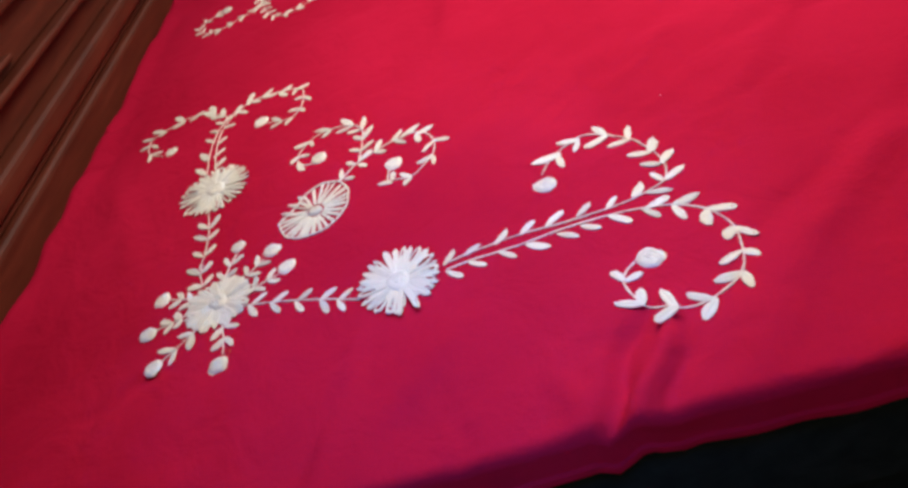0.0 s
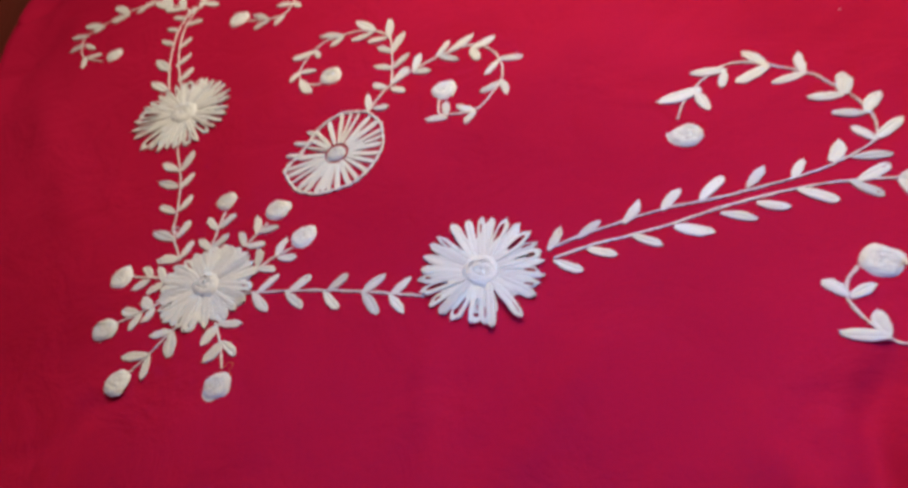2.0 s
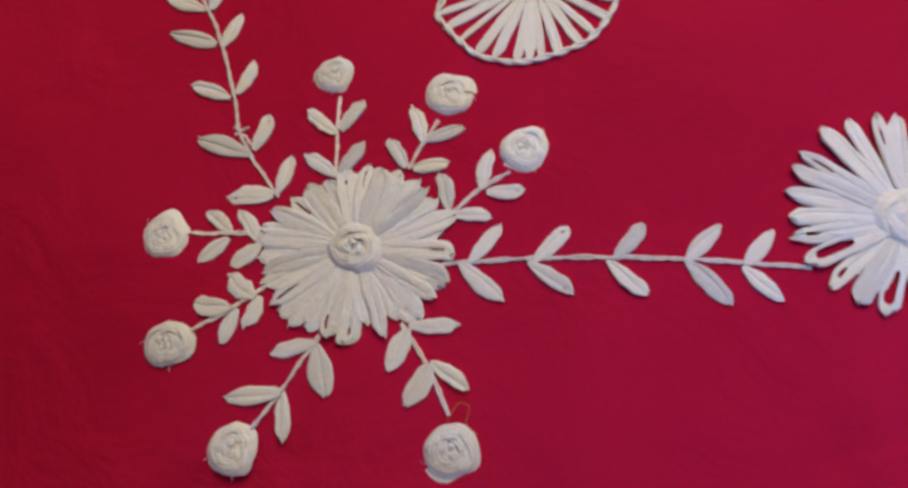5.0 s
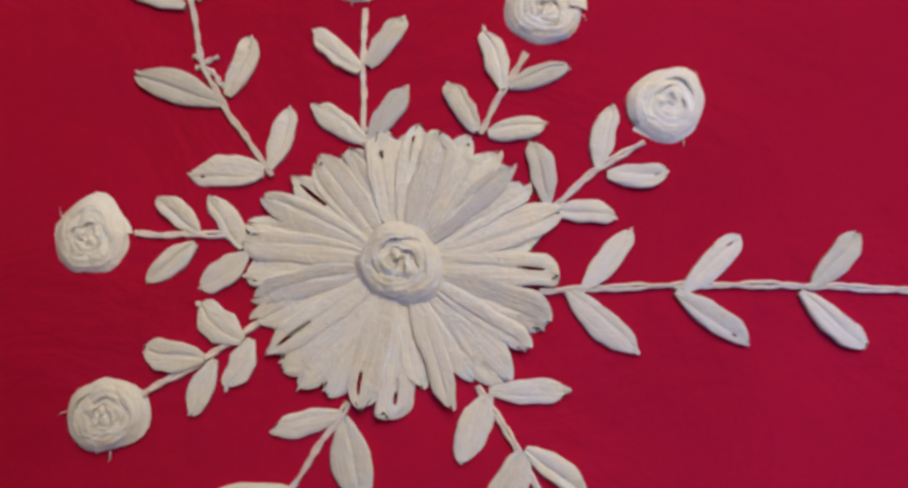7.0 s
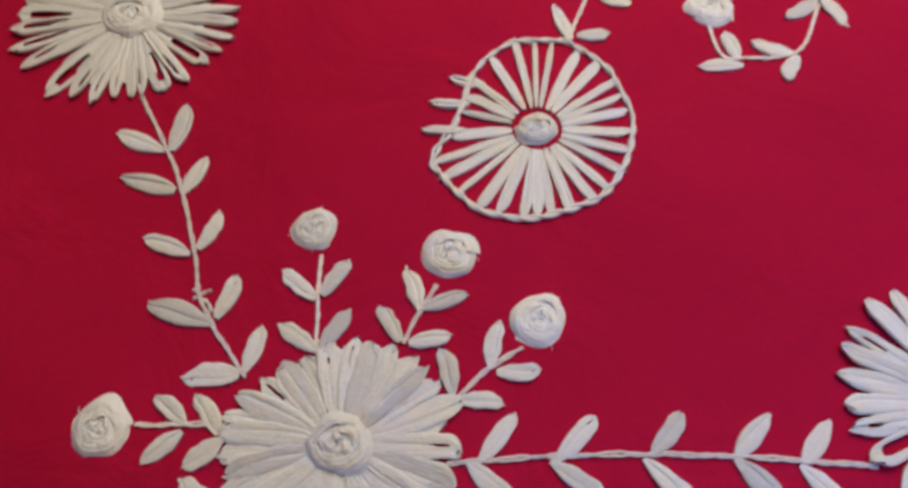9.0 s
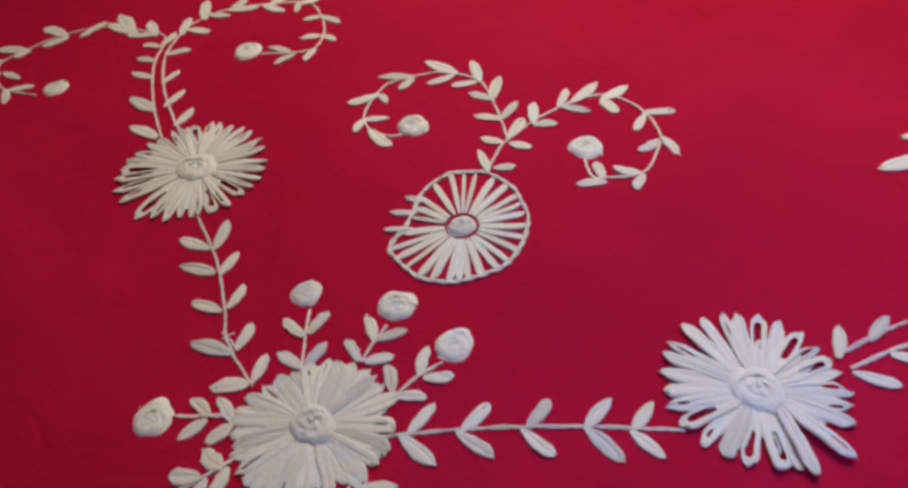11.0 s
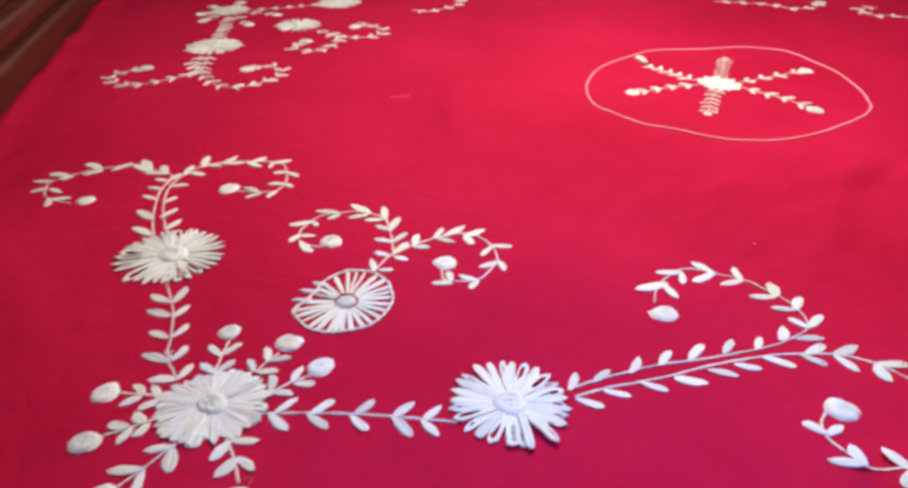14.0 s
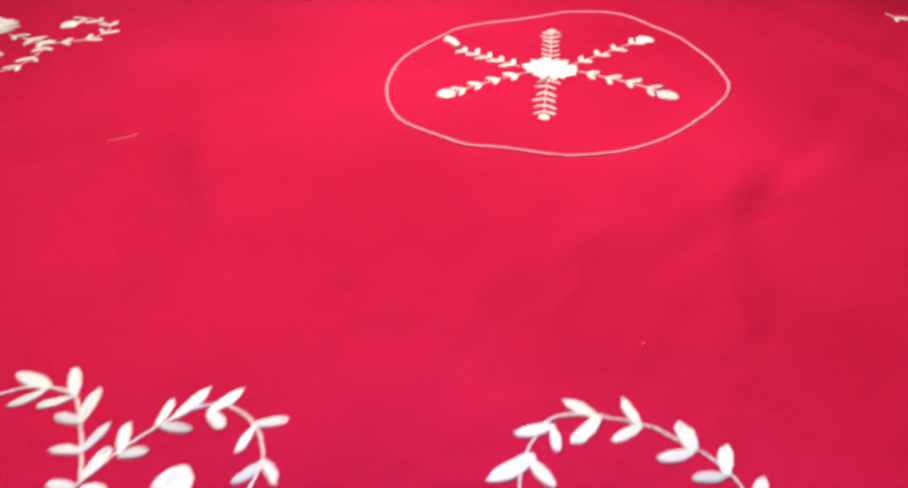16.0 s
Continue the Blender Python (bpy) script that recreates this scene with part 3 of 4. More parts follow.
def flower(label, cx, cy, heart, meshes, seed, rings, given=(), high=1.2, rim=0.0, high_heart=3.7):
    """A daisy of ribbon stitches round a wound heart. rings: (how many, from, to, width, height mm, lift mm);
    given: petals that stand apart (degrees, reach, width), laid over the rings."""
    rng = random.Random(seed)
    x, y = cx * UNIT, cy * UNIT
    z = cloth_z(x, y)
    ob = new("ribbon_flower", rosette("ribbon_flower", seed, heart * UNIT, high_heart * 0.001, 3.2))
    at = Matrix.Translation((x, y, z + 0.001))
    under(tagged(ob, label), spread, at)
    ROOTS[ob.name] = at

    def petal(a, b, near, far, wide, tall, lift, kind):
        foot = (x + near * UNIT * math.cos(b), y + near * UNIT * math.sin(b))
        tip = (x + far * UNIT * math.cos(a), y + far * UNIT * math.sin(a))
        lay(kind, "petal", foot, tip, wide * UNIT, tall * 0.001, ob, rng, lift * 0.001, rng.choice((0.04, -0.04, 0.16, -0.16)))

    for count, r0, r1, wide, tall, lift in rings:
        turn = rng.uniform(0, 6.28)
        for i in range(count):
            a = turn + 2 * math.pi * (i + rng.uniform(-0.4, 0.4)) / count
            far = r1 * rng.uniform(0.88, 1.04) * (1 + rim * math.cos(a - 3.35))
            petal(a, a + rng.uniform(-0.08, 0.08), r0, far, wide * rng.uniform(0.75, 1.15), tall * rng.uniform(0.85, 1.15), lift, meshes)
    for i, (turn, reach, wide) in enumerate(given):
        a = radians(turn)
        kind = OPEN_LOOPS if meshes is LOOPS and wide > 11.2 else meshes
        petal(a, a + rng.uniform(-0.05, 0.05), heart * 0.75, reach, wide * (1.26 if meshes is PETALS else 0.98) * rng.uniform(0.90, 1.10), high * rng.uniform(0.9, 1.15), (0.5, 1.0, 0.7, 1.3)[i % 4], kind)
    return ob


# ---------------------------------------------------------------- the corner pattern (steps of 0.75 mm)
FULL = [(18, 59, 9.7), (-4, 56, 9.4), (-21, 56, 11.9), (-33, 54, 6.7), (-47, 55, 12.3), (-71, 53, 7.4), (-93, 54, 10.7), (-106, 51, 11.0), (-118, 52, 8.9), (-128, 56, 7.5),
        (-137, 55, 9.4), (-148, 55, 9.6), (-160, 55, 10.2), (-169, 54, 9.7), (-179, 56, 9.3), (172, 57, 8.0), (165, 57, 8.1), (154, 55, 9.7), (142, 50, 9.0), (126, 49, 9.6),
        (112, 47, 8.8), (97, 48, 10.7), (82, 50, 8.6), (71, 50, 10.2), (61, 52, 8.9), (56, 45, 8.5), (49, 54, 9.4), (39, 53, 8.5), (30, 55, 7.8)]
LOOSE = [(109, 63, 8.9), (123, 65, 9.4), (139, 64, 8.9), (150, 63, 10.2), (163, 62, 11.0), (176, 60, 10.7), (-173, 60, 9.4), (-158, 60, 11.4), (-143, 58, 10.4), (-128, 55, 10.7),
         (-112, 55, 11.3), (-91, 54, 13.0), (-80, 55, 9.0), (-29, 59, 9.6), (-16, 57, 10.9), (-5, 58, 11.0), (9, 57, 8.0), (19, 57, 11.3), (31, 56, 9.4), (45, 57, 12.0),
         (58, 61, 10.4), (71, 61, 11.9), (87, 61, 10.7), (96, 61, 9.7), (-176, 49, 10.7), (-122, 45, 8.9), (-38, 40, 10.4)]
NARROW = [(104, 65, 11.4), (87, 66, 8.9), (79, 64, 10.4), (67, 62, 8.5), (56, 66, 7.5), (44, 65, 8.9), (29, 66, 10.2), (17, 66, 9.7), (2, 67, 8.1), (-8, 68, 9.4), (-19, 70, 6.5),
          (-29, 69, 7.2), (-39, 67, 11.4), (-53, 69, 8.8), (-65, 67, 11.6), (-75, 65, 6.5), (-82, 64, 6.3), (-92, 63, 7.2), (-103, 69, 9.6), (-115, 68, 10.4), (-127, 71, 13.0),
          (-149, 72, 10.5), (-161, 77, 11.4), (-173, 76, 11.4), (175, 74, 14.0), (166, 74, 9.4), (156, 72, 10.0), (145, 69, 9.7), (135, 67, 9.6), (123, 67, 7.7), (116, 66, 7.2), (110, 64, 6.8)]
flower("large full ivory ribbon daisy with wound rose heart", 0, 0, 17, PETALS, 11, [(24, 13, 50, 12.0, 1.0, 0.1)], FULL, 1.05)
loose = flower("ivory ribbon daisy with loose looped petals", 300, 3, 19.5, LOOPS, 12, [(12, 15, 44, 8.5, 0.9, 0.1)], LOOSE, 1.35)
for x0, y0, x1, y1 in ((312, -10, 341, -46), (309, -12, 316, -56)):
    lay(PETALS, "petal", (x0 * UNIT, y0 * UNIT), (x1 * UNIT, y1 * UNIT), 9 * UNIT, 0.0016, loose, random.Random(x1), 0.0030)
flower("ivory ribbon daisy with many narrow looped petals", -142, 275, 21, LOOPS, 13, [(20, 16, 54, 8.0, 0.9, 0.1)], NARROW, 1.3, 0.08)


SPOKES = [ribbon_loop("spoke", 150 + s, 0, True) for s in range(10)]


def wheel():
    """The open flower: ribbon spokes between a small heart and a stitched ring."""
    rng = random.Random(5)
    x, y = 109 * UNIT, 173 * UNIT
    ob = new("wheel_flower", rosette("wheel_flower", 21, 12 * UNIT, 0.0028, 3.0))
    at = Matrix.Translation((x, y, cloth_z(x, y) + 0.0006))
    under(tagged(ob, "open wheel flower of ivory ribbon spokes in a stitched ring"), spread, at)
    ROOTS[ob.name] = at
    ring = [(131, 237), (154, 216), (161, 196), (165, 177), (158, 150), (142, 128), (121, 119), (96, 115), (71, 123), (54, 143), (48, 155), (63, 182), (75, 215), (98, 236)]
    r = cord("stitched_ring", [(a * UNIT, b * UNIT) for a, b in ring], 0.0021, RIBBON, twist=0.017, closed=True)
    under(r, ob)
    spokes = [(97, 62, 5.5), (114, 56, 6.7), (133, 52, 6.0), (147, 44, 7.2), (162, 42, 4.6), (-177, 47, 8.0), (-162, 61, 5.5), (-151, 61, 7.2), (-140, 61, 4.8), (-126, 59, 7.5),
              (-115, 57, 7.8), (-102, 55, 6.5), (-94, 54, 7.7), (-87, 54, 6.3), (-76, 53, 7.2), (-61, 54, 6.7), (-49, 54, 5.7), (-35, 52, 6.0), (-20, 51, 6.0), (-6, 51, 6.8),
              (9, 52, 7.0), (21, 53, 5.3), (32, 56, 6.0), (47, 57, 7.9), (61, 58, 7.5), (76, 61, 4.2), (86, 60, 4.0)]
    for turn, reach, wide in spokes:
        a = radians(turn)
        near = 14.5 * UNIT
        lay(SPOKES, "spoke", (x + near * math.cos(a), y + near * math.sin(a)), (x + reach * 1.05 * UNIT * math.cos(a), y + reach * 1.05 * UNIT * math.sin(a)),
            wide * 0.92 * UNIT, 0.0010 * rng.uniform(0.8, 1.2), ob, rng)

    for x0, y0, x1, y1 in ((68, 174, 43, 176), (71, 192, 48, 195), (76, 205, 60, 212)):
        lay(LEAVES, "spoke", (x0 * UNIT, y0 * UNIT), (x1 * UNIT, y1 * UNIT), 6 * UNIT, 0.0014, ob, rng)


wheel()

SPRAYS = {}
SPRAYS['up'] = dict(
    stem=[(-48.0, 34.0), (-65.0, 59.0), (-76.0, 79.0), (-82.0, 106.0), (-91.0, 135.0), (-103.0, 166.0), (-127.0, 211.0)],
    leaves=[(-49.0, 37.0, -42.0, 60.0, 10), (-51.0, 36.0, -79.0, 37.0, 13), (-66.0, 66.0, -56.0, 88.0, 10), (-68.0, 63.0, -101.0, 76.0, 15), (-80.0, 106.0, -69.0, 127.0, 10), (-84.0, 103.0, -110.0, 114.0, 10), (-93.0, 141.0, -82.0, 164.0, 10), (-97.0, 143.0, -128.0, 155.0, 10), (-103.0, 170.0, -97.0, 202.0, 10), (-107.0, 170.0, -136.0, 184.0, 10)],
    buds=[])
SPRAYS['bt'] = dict(
    stem=[(-13.0, 46.0), (-14.0, 69.0), (-13.0, 99.0)],
    leaves=[(-12.0, 46.0, 3.0, 67.0, 10), (-13.0, 46.0, -33.0, 61.0, 10), (-12.0, 76.0, 1.0, 95.0, 10), (-15.0, 74.0, -33.0, 90.0, 10)],
    buds=[(-17.0, 115.0, 13)])
SPRAYS['bur'] = dict(
    stem=[(30.0, 48.0), (38.0, 63.0), (48.0, 79.0)],
    leaves=[(29.0, 49.0, 19.0, 68.0, 10), (33.0, 48.0, 54.0, 51.0, 10), (39.0, 65.0, 33.0, 89.0, 10), (41.0, 66.0, 63.0, 74.0, 10)],
    buds=[(55.0, 96.0, 15)])
SPRAYS['br'] = dict(
    stem=[(55.0, 18.0), (71.0, 32.0), (90.0, 43.0)],
    leaves=[(54.0, 21.0, 51.0, 44.0, 10), (56.0, 18.0, 78.0, 17.0, 10), (73.0, 34.0, 78.0, 57.0, 10), (76.0, 31.0, 97.0, 30.0, 10)],
    buds=[(99.0, 57.5, 15)])
SPRAYS['right'] = dict(
    stem=[(50.0, -11.0), (97.0, -10.0), (141.0, -11.0), (184.0, -14.0), (247.0, -21.0)],
    leaves=[(65.0, -11.0, 83.0, 10.0, 10), (101.0, -12.0, 121.0, 7.0, 10), (145.0, -12.0, 163.0, 6.0, 10), (184.0, -14.0, 202.0, 5.0, 10), (214.0, -18.0, 231.0, -1.0, 10), (60.0, -11.0, 82.0, -34.0, 10), (98.0, -12.0, 122.0, -29.0, 10), (141.0, -13.0, 160.0, -33.0, 10), (183.0, -15.0, 203.0, -39.0, 10), (212.0, -19.0, 230.0, -38.0, 10)],
    buds=[])
SPRAYS['bl'] = dict(
    stem=[(-58.0, 12.0), (-98.0, 13.0)],
    leaves=[(-58.0, 7.0, -70.0, 27.0, 10), (-56.0, 5.0, -73.0, -7.0, 12), (-75.0, 13.0, -90.0, 27.0, 10), (-75.0, 9.0, -92.0, -5.0, 10)],
    buds=[(-114.0, 12.0, 15)])
SPRAYS['bll'] = dict(
    stem=[(-51.0, -20.0), (-69.0, -32.0), (-92.0, -45.0)],
    leaves=[(-57.0, -27.0, -74.0, -14.0, 13), (-54.0, -26.0, -62.0, -44.0, 10), (-70.0, -33.0, -92.0, -31.0, 12), (-67.0, -33.0, -75.0, -52.0, 10)],
    buds=[(-106.0, -52.0, 14.5)])
SPRAYS['bbl'] = dict(
    stem=[(-19.0, -49.0), (-41.0, -81.0), (-56.0, -100.0)],
    leaves=[(-21.0, -53.0, -46.0, -59.0, 10), (-21.0, -54.0, -15.0, -82.0, 15), (-39.0, -80.0, -70.0, -82.0, 10), (-39.0, -79.0, -37.0, -106.0, 10)],
    buds=[(-64.5, -109.0, 15)])
SPRAYS['bb'] = dict(
    stem=[(27.0, -44.0), (41.0, -67.0), (53.0, -94.0)],
    leaves=[(31.0, -46.0, 59.0, -46.0, 10), (31.0, -47.0, 21.0, -70.0, 12), (43.0, -66.0, 64.0, -80.0, 10), (43.0, -67.0, 32.0, -89.0, 13)],
    buds=[(54.0, -111.5, 15)])
SPRAYS['u1'] = dict(
    stem=[(-186.0, 319.0), (-213.0, 386.0), (-231.0, 459.0), (-231.0, 512.0), (-263.0, 533.0), (-303.0, 549.0), (-339.0, 550.0), (-375.0, 538.0), (-402.0, 517.0), (-424.0, 496.0), (-422.0, 473.0), (-402.0, 440.0), (-355.0, 420.0)],
    leaves=[(-193.0, 326.0, -225.0, 349.0, 10), (-207.0, 371.0, -240.0, 398.0, 10), (-224.0, 431.0, -253.0, 444.0, 10), (-230.0, 464.0, -254.0, 474.0, 10), (-229.0, 492.0, -254.0, 502.0, 10), (-244.0, 518.0, -262.0, 551.0, 10), (-278.0, 533.0, -303.0, 577.0, 10), (-272.0, 531.0, -315.0, 555.0, 10), (-249.0, 521.0, -282.0, 526.0, 10)],
    more=[(-318.0, 562.0, -344.0, 535.0, 10), (-359.0, 537.0, -396.0, 563.0, 10), (-358.0, 535.0, -384.0, 519.0, 10), (-396.0, 511.0, -439.0, 524.0, 10), (-399.0, 513.0, -413.0, 501.0, 10), (-421.0, 496.0, -455.0, 494.0, 10), (-417.0, 472.0, -439.0, 458.0, 10), (-414.0, 472.0, -389.0, 455.0, 10), (-396.0, 434.0, -366.0, 440.0, 10), (-397.0, 437.0, -387.0, 411.0, 10)],
    buds=[(-336.0, 430.0, 14)])
SPRAYS['u2'] = dict(
    stem=[(-171.0, 330.0), (-204.0, 401.0), (-221.0, 468.0), (-215.0, 514.0), (-197.0, 545.0), (-166.0, 562.0), (-132.0, 566.0), (-88.0, 566.0), (-61.0, 558.0), (-46.0, 530.0), (-39.0, 496.0), (-44.0, 465.0), (-63.0, 456.0), (-107.0, 459.0)],
    leaves=[(-180.0, 343.0, -165.0, 368.0, 10), (-199.0, 377.0, -182.0, 402.0, 10), (-212.0, 419.0, -198.0, 441.0, 10), (-221.0, 475.0, -194.0, 482.0, 10), (-232.0, 497.0, -220.0, 521.0, 10), (-213.0, 515.0, -211.0, 550.0, 10), (-209.0, 526.0, -179.0, 515.0, 10), (-191.0, 545.0, -198.0, 587.0, 10), (-190.0, 556.0, -160.0, 546.0, 10), (-162.0, 558.0, -144.0, 587.0, 10), (-158.0, 559.0, -126.0, 561.0, 10)],
    more=[(-117.0, 561.0, -92.0, 582.0, 10), (-121.0, 565.0, -93.0, 544.0, 10), (-79.0, 557.0, -48.0, 570.0, 10), (-77.0, 562.0, -76.0, 541.0, 10), (-45.0, 526.0, -66.0, 521.0, 10), (-45.0, 526.0, -21.0, 509.0, 10), (-38.0, 486.0, -23.0, 473.0, 10), (-40.0, 484.0, -65.0, 485.0, 10), (-45.0, 459.0, -57.0, 439.0, 10), (-72.0, 455.0, -99.0, 472.0, 10), (-68.0, 453.0, -89.0, 437.0, 10)],
    buds=[(-124.0, 467.0, 17)])
SPRAYS['w1'] = dict(
    stem=[(133.0, 234.0), (148.0, 267.0), (156.0, 277.0), (182.0, 300.0), (214.0, 320.0), (245.0, 331.0), (268.0, 325.0), (288.0, 301.0), (295.0, 267.0), (286.0, 241.0), (270.0, 218.0), (242.0, 216.0), (226.0, 220.0), (222.0, 243.0)],
    leaves=[(136.0, 237.0, 127.0, 265.0, 10), (140.0, 240.0, 160.0, 240.0, 10), (156.0, 278.0, 173.0, 305.0, 10), (157.0, 272.0, 177.0, 264.0, 10), (182.0, 296.0, 184.0, 327.0, 10), (182.0, 295.0, 204.0, 294.0, 10), (209.0, 318.0, 221.0, 344.0, 10), (212.0, 318.0, 238.0, 308.0, 10), (222.0, 323.0, 252.0, 349.0, 10)],
    more=[(251.0, 324.0, 280.0, 339.0, 10), (251.0, 324.0, 263.0, 303.0, 12), (286.0, 301.0, 316.0, 299.0, 10), (288.0, 298.0, 275.0, 275.0, 10), (293.0, 259.0, 272.0, 245.0, 10), (294.0, 261.0, 305.0, 235.0, 10), (269.0, 217.0, 245.0, 227.0, 10), (270.0, 215.0, 258.0, 199.0, 10), (235.0, 217.0, 231.0, 237.0, 12), (237.0, 211.0, 211.0, 213.0, 10)],
    buds=[(226.0, 258.0, 16)])
SPRAYS['w2'] = dict(
    stem=[(156.0, 277.0), (152.0, 306.0), (146.0, 337.0), (136.0, 370.0), (118.0, 385.0), (96.0, 393.0), (67.0, 390.0), (38.0, 379.0), (22.0, 352.0), (17.0, 328.0), (26.0, 307.0), (44.0, 298.0), (56.0, 298.0)],
    leaves=[(151.0, 274.0, 131.0, 282.0, 10), (153.0, 308.0, 170.0, 331.0, 10), (153.0, 307.0, 127.0, 317.0, 10), (146.0, 340.0, 155.0, 375.0, 10), (146.0, 339.0, 123.0, 353.0, 10), (135.0, 371.0, 130.0, 408.0, 10), (133.0, 371.0, 106.0, 367.0, 10), (113.0, 387.0, 79.0, 413.0, 10), (109.0, 386.0, 82.0, 374.0, 10), (68.0, 386.0, 31.0, 395.0, 10), (66.0, 385.0, 52.0, 369.0, 10), (31.0, 364.0, -0.0, 352.0, 10), (31.0, 365.0, 40.0, 350.0, 10), (18.0, 327.0, 7.0, 309.0, 10), (17.0, 326.0, 42.0, 324.0, 10), (23.0, 310.0, 43.0, 282.0, 13)],
    buds=[(66.0, 310.0, 16)])
SPRAYS['c1'] = dict(
    stem=[(360.0, 25.0), (403.0, 43.0), (461.0, 62.0), (519.0, 73.0), (586.0, 91.0), (625.0, 110.0), (645.0, 128.0), (644.0, 158.0), (628.0, 187.0), (602.0, 215.0), (567.0, 236.0), (533.0, 242.0), (510.0, 226.0), (490.0, 199.0), (481.0, 172.0)],
    leaves=[(361.0, 23.0, 371.0, 48.0, 10), (387.0, 35.0, 406.0, 54.0, 10), (428.0, 49.0, 443.0, 72.0, 10), (462.0, 61.0, 478.0, 84.0, 10), (495.0, 70.0, 516.0, 94.0, 10), (535.0, 80.0, 551.0, 102.0, 10), (572.0, 86.0, 583.0, 107.0, 10), (605.0, 102.0, 617.0, 124.0, 14), (622.0, 105.0, 652.0, 106.0, 10), (645.0, 125.0, 668.0, 146.0, 10), (644.0, 122.0, 627.0, 140.0, 10)],
    more=[(641.0, 155.0, 656.0, 179.0, 13), (641.0, 155.0, 615.0, 160.0, 10), (628.0, 181.0, 633.0, 210.0, 16), (628.0, 181.0, 598.0, 181.0, 10), (600.0, 216.0, 597.0, 247.0, 10), (601.0, 216.0, 571.0, 206.0, 10), (569.0, 232.0, 549.0, 258.0, 10), (570.0, 232.0, 540.0, 213.0, 10), (531.0, 234.0, 497.0, 233.0, 10), (529.0, 233.0, 524.0, 210.0, 10), (505.0, 211.0, 465.0, 196.0, 10), (499.0, 211.0, 510.0, 181.0, 10)],
    buds=[(488.0, 149.5, 16)])
SPRAYS['c2'] = dict(
    stem=[(366.0, 15.0), (404.0, 28.0), (462.0, 43.0), (519.0, 62.0), (579.0, 76.0), (621.0, 80.0), (656.0, 78.0), (688.0, 66.0), (714.0, 39.0), (722.0, 12.0), (723.0, -20.0), (715.0, -43.0), (690.0, -66.0), (662.0, -78.0), (640.0, -78.0), (616.0, -67.0), (597.0, -42.0), (597.0, -21.0), (607.0, -6.0)],
    leaves=[(366.0, 12.0, 392.0, -1.0, 10), (396.0, 23.0, 422.0, 15.0, 10), (436.0, 35.0, 461.0, 23.0, 10), (472.0, 42.0, 504.0, 32.0, 10), (511.0, 54.0, 539.0, 46.0, 10), (541.0, 63.0, 567.0, 55.0, 10), (575.0, 74.0, 604.0, 59.0, 10), (616.0, 79.0, 638.0, 62.0, 10), (622.0, 79.0, 648.0, 94.0, 10), (652.0, 78.0, 667.0, 53.0, 10), (652.0, 78.0, 684.0, 91.0, 10), (689.0, 64.0, 723.0, 63.0, 10), (690.0, 63.0, 690.0, 38.0, 15)],
    more=[(717.0, 31.0, 741.0, 16.0, 10), (719.0, 30.0, 706.0, 14.0, 14), (722.0, -6.0, 741.0, -13.0, 10), (722.0, -6.0, 699.0, -23.0, 10), (721.0, -37.0, 691.0, -45.0, 13), (721.0, -37.0, 726.0, -60.0, 13), (689.0, -69.0, 660.0, -60.0, 12), (692.0, -69.0, 677.0, -94.0, 14), (652.0, -82.0, 636.0, -55.0, 12), (654.0, -83.0, 630.0, -101.0, 13), (617.0, -67.0, 612.0, -46.0, 13), (618.0, -68.0, 585.0, -66.0, 10), (596.0, -32.0, 581.0, -18.0, 12), (597.0, -34.0, 616.0, -24.0, 10)],
    buds=[(624.0, -2.5, 16)])

ABOUT = {"up": "upright stem with paired ivory ribbon leaves", "right": "straight stem with paired ivory ribbon leaves",
         "u1": "curling leafy stem ending in a rosebud, upper daisy", "u2": "curling leafy stem ending in a rosebud, upper daisy",
         "w1": "curling leafy stem above the wheel flower", "w2": "curling leafy stem above the wheel flower",
         "c1": "long curling stem with leaves and rosebud", "c2": "long curling stem with leaves and rosebud"}
for key, s in SPRAYS.items():
    spray(key, s["stem"], s["leaves"], s["buds"], ABOUT.get(key, "short stem with four leaves and a rosebud"), s.get("more", ()))


for pts, mat, thick in (([(-80, 83), (-76, 80), (-70, 82)], THREAD, 0.0011), ([(-79, 78), (-74, 77), (-69, 72)], THREAD, 0.0011), ([(-71, 73), (-68, 70), (-64, 71)], THREAD, 0.0010),
                        ([(52, -97), (58, -88), (64, -90), (62, -98), (68, -104)], COPPER, 0.0004)):
    ob = cord("loose_stitch", [(x * UNIT, y * UNIT) for x, y in pts], thick, mat)
    under(tagged(ob, "loose end of thread"), spread)


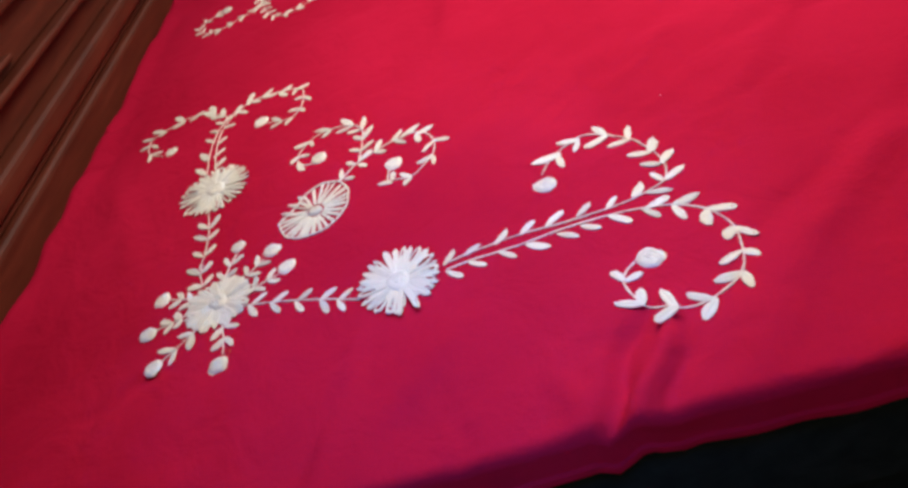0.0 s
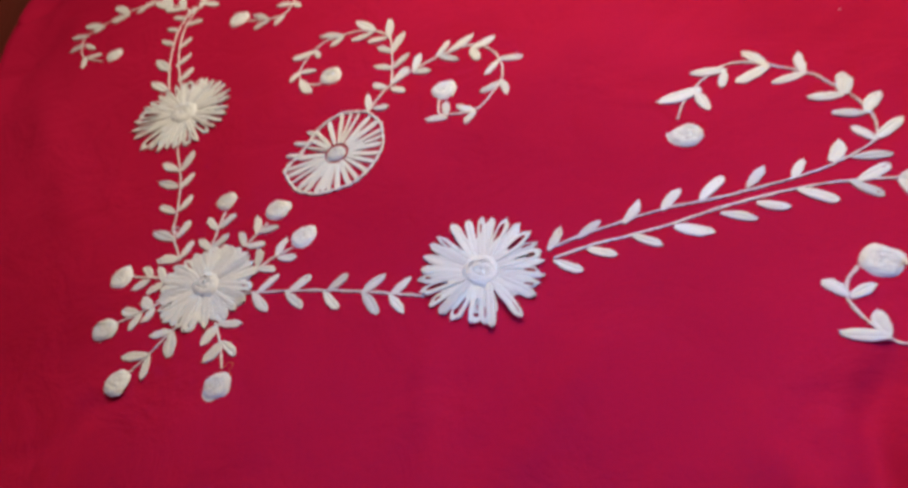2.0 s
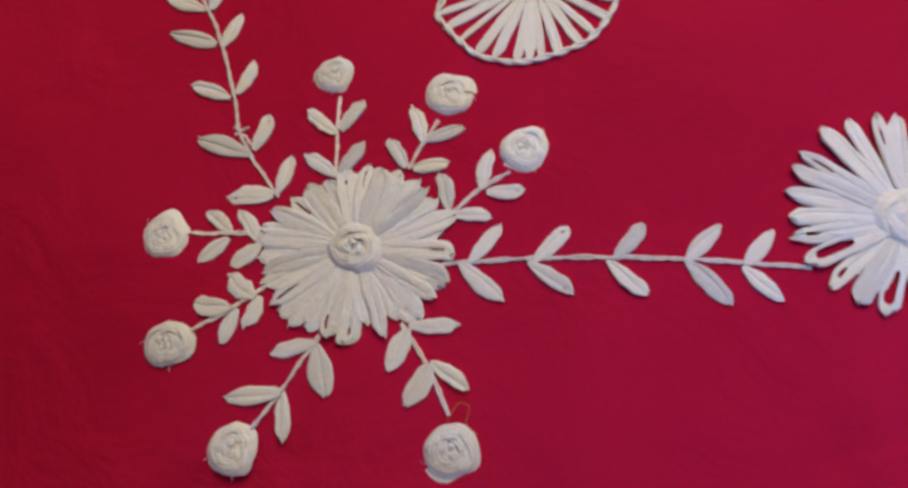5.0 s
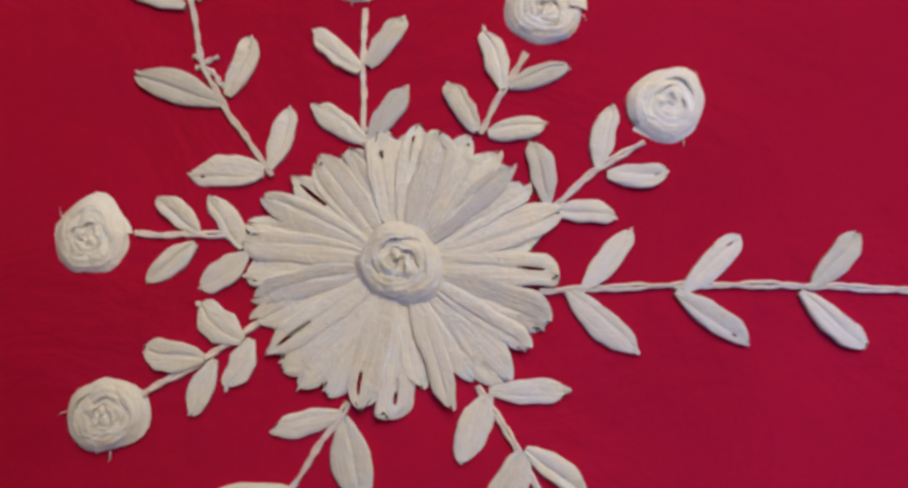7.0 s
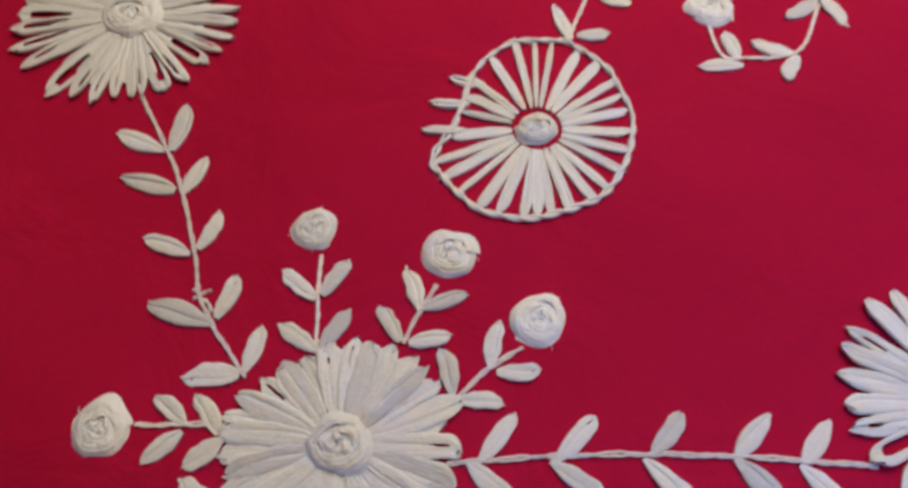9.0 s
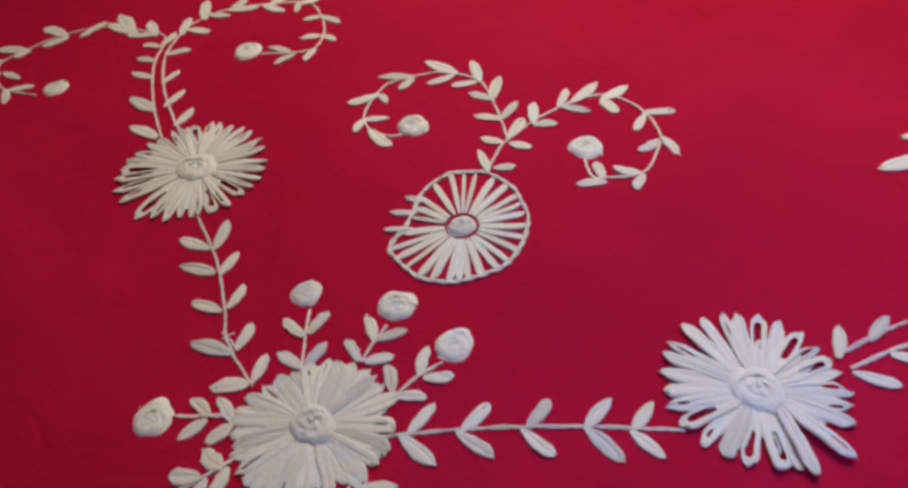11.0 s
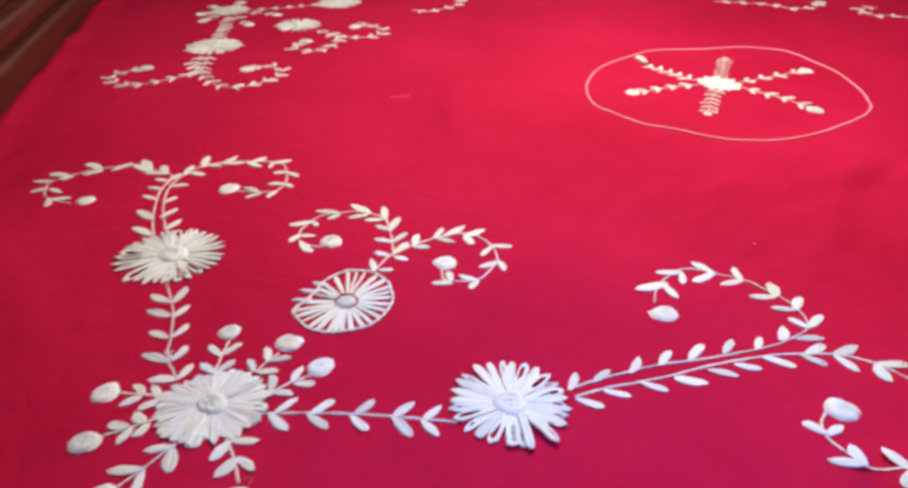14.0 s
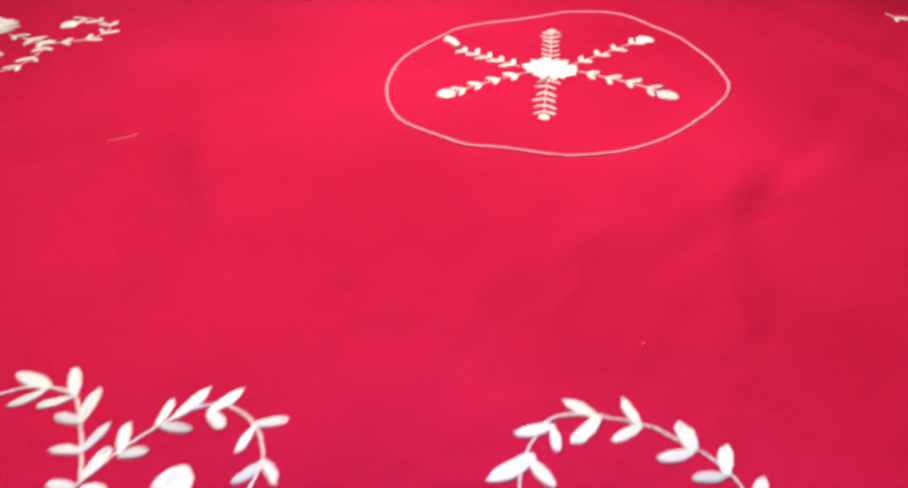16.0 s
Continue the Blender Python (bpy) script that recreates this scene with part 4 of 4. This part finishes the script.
# ---------------------------------------------------------------- the oval in the middle and the far corner
def paired(label, seed, stem, pairs, size, wide, end=None, skip=0.0, one=0, spread_out=0.8):
    """A stem with leaves in pairs at even steps; end: the radius of a rosebud at its end."""
    rng = random.Random(seed)
    points = [(x * UNIT, y * UNIT) for x, y in stem]
    s = under(tagged(cord("leafy_stem", points, 0.0012, THREAD, gap=0.002), label), spread)
    line = spline(points, 0.002)
    for i in range(pairs):
        k = int((skip + (1 - skip) * (i + 0.5) / pairs) * (len(line) - 1))
        q, d = line[k], line[min(k + 1, len(line) - 1)] - line[max(k - 1, 0)]
        a = math.atan2(d.y, d.x)
        for side in ((1, -1) if not one else (one,)):
            t = a + side * (spread_out + rng.uniform(-0.15, 0.15))
            r = size * rng.uniform(0.85, 1.15) * UNIT
            lay(LEAVES, "leaf", (q.x, q.y), (q.x + r * math.cos(t), q.y + r * math.sin(t)), wide * 0.84 * UNIT * rng.uniform(0.9, 1.1), 0.0012, s, rng)
    if end:
        q, d = line[-1], (line[-1] - line[-4]).normalized()
        bud(q.x + d.x * end * 0.8 * UNIT, q.y + d.y * end * 0.8 * UNIT, end * UNIT, s, rng)
    return s


OVAL = [(924, 1196), (1009, 1160), (1048, 1070), (1066, 985), (1060, 870), (1023, 772), (904, 685), (800, 651), (730, 652), (687, 663), (620, 698),
        (568, 732), (511, 820), (507, 930), (553, 1045), (661, 1153), (710, 1176), (812, 1186)]
under(tagged(cord("stitched_oval", [(x * UNIT, y * UNIT) for x, y in OVAL], 0.0024, OUTLINE, gap=0.003, closed=True), "thin pale pink stitched oval outline"), spread)
flower("small full ivory ribbon flower in the stitched oval", 788, 932, 15, PETALS, 31, [(20, 10, 47, 13, 1.4, 0.3), (12, 9, 36, 12, 1.4, 1.2)])
paired("short leafy arm with rosebud in the oval", 1, [(803, 974), (829, 1042), (852, 1100)], 6, 20, 4.5, 9, 0.0, 0, 0.95)
paired("short leafy arm with rosebud in the oval", 2, [(771, 897), (742, 835), (719, 776)], 6, 20, 4.5, 9, 0.0, 0, 0.95)
paired("leafy arm with rosebud in the oval", 3, [(832, 943), (909, 977), (988, 1008)], 4, 24, 10, 16)
paired("leafy arm with rosebud in the oval", 4, [(829, 912), (876, 864), (923, 806)], 4, 24, 10, 16)
paired("leafy arm with rosebud in the oval", 5, [(741, 928), (675, 915), (610, 897)], 4, 24, 10, 16)
arm = paired("unfinished leafy arm with loose loops in the oval", 6, [(742, 959), (702, 1021), (663, 1073)], 5, 24, 10)
lay(LOOPS, "leaf", (664 * UNIT, 1080 * UNIT), (652 * UNIT, 1122 * UNIT), 0.011, 0.004, arm, random.Random(3))

flower("full ivory ribbon daisy near the far corner", -462, 1611, 15, PETALS, 41, [(24, 12, 56, 13, 1.4, 0.2), (14, 12, 48, 12, 1.4, 1.6)])
flower("ivory ribbon daisy with narrow looped petals, far corner", -396, 1245, 18, LOOPS, 42, [(34, 14, 72, 10, 1.4, 0.2), (14, 14, 62, 9, 1.4, 1.2)])
flower("open ivory ribbon flower near the far corner", -222, 1445, 14, LOOPS, 43, [(30, 16, 66, 8, 1.4, 0.2)])
flower("ivory ribbon daisy beside the far corner", -150, 1696, 18, LOOPS, 44, [(34, 14, 68, 10, 1.4, 0.2)])
paired("curling leafy stem with rosebud, far corner", 11, [(-398, 1167), (-393, 1088), (-369, 1036), (-419, 984), (-487, 949), (-550, 986), (-548, 1027), (-509, 1060)], 13, 26, 10, 18)
paired("curling leafy stem with rosebud, far corner", 12, [(-379, 1167), (-369, 1094), (-352, 1021), (-291, 948), (-232, 940), (-190, 983), (-171, 1044), (-215, 1084), (-246, 1062)], 14, 26, 10, 18)
paired("short leafy stem between the far daisies", 13, [(-447, 1551), (-427, 1451), (-405, 1319)], 7, 26, 11)
paired("curling leafy stem by the far open flower", 14, [(-166, 1398), (-85, 1320), (-95, 1240), (-132, 1200), (-193, 1235), (-176, 1271)], 9, 26, 10, 18)
paired("curling leafy stem by the far open flower", 15, [(-131, 1366), (-85, 1320), (-7, 1328), (23, 1390), (-23, 1451), (-49, 1435)], 8, 26, 10, 18)
paired("straight leafy stem towards the far daisy", 16, [(-398, 1615), (-306, 1647), (-209, 1685)], 5, 24, 10)
for i, (x, y) in enumerate([(-536, 1667), (-541, 1567), (-509, 1493), (-362, 1451), (-306, 1561), (-461, 1717)]):
    d = Vector((x + 462, y - 1611)).normalized()
    paired("short leafy stem with rosebud, far corner", 20 + i, [(-462 + d.x * 50, 1611 + d.y * 50), (x - d.x * 40, y - d.y * 40), (x - d.x * 16, y - d.y * 16)], 2, 22, 9, 16)
paired("curling leafy stem beyond the far daisy", 31, [(84, 1595), (129, 1578), (171, 1604), (222, 1659), (230, 1718)], 5, 26, 10, 16)
paired("curling leafy stem towards the far side", 32, [(996, 1670), (1075, 1651), (1146, 1617), (1195, 1573), (1262, 1590), (1288, 1623)], 7, 28, 11, 18)
paired("curling leafy stem at the far side", 33, [(1434, 1572), (1370, 1550), (1362, 1510), (1390, 1472), (1430, 1468), (1480, 1450)], 6, 28, 11)
paired("curling leafy stem at the far side", 30, [(1516, 1011), (1519, 974), (1554, 954), (1637, 1000), (1659, 1062), (1621, 1114)], 6, 26, 10, 18)


# lint on the cloth
def lint(x, y, size, seed):
    rng = random.Random(seed)
    bm = bmesh.new()
    bmesh.ops.create_icosphere(bm, subdivisions=1, radius=size)
    for v in bm.verts:
        v.co = Vector((v.co.x * rng.uniform(0.7, 1.6), v.co.y * rng.uniform(0.6, 1.1), v.co.z * 0.5))
    ob = part("lint", bm, OUTLINE)
    ob.matrix_world = Matrix.Translation((x * UNIT, y * UNIT, cloth_z(x * UNIT, y * UNIT) + size * 0.4))
    return tagged(ob, "tiny pale speck of lint on the bedspread", "lint")


lint(644, 301, 0.0011, 1)


def fluff(points):
    """A short wisp of pale thread lying on the cloth."""
    ob = cord("thread_wisp", [(x * UNIT, y * UNIT) for x, y in points], 0.0006, OUTLINE, gap=0.002)
    return tagged(ob, "short pale wisp of thread lying on the bedspread", "thread")


fluff([(93, 869), (117, 872), (132, 880)])
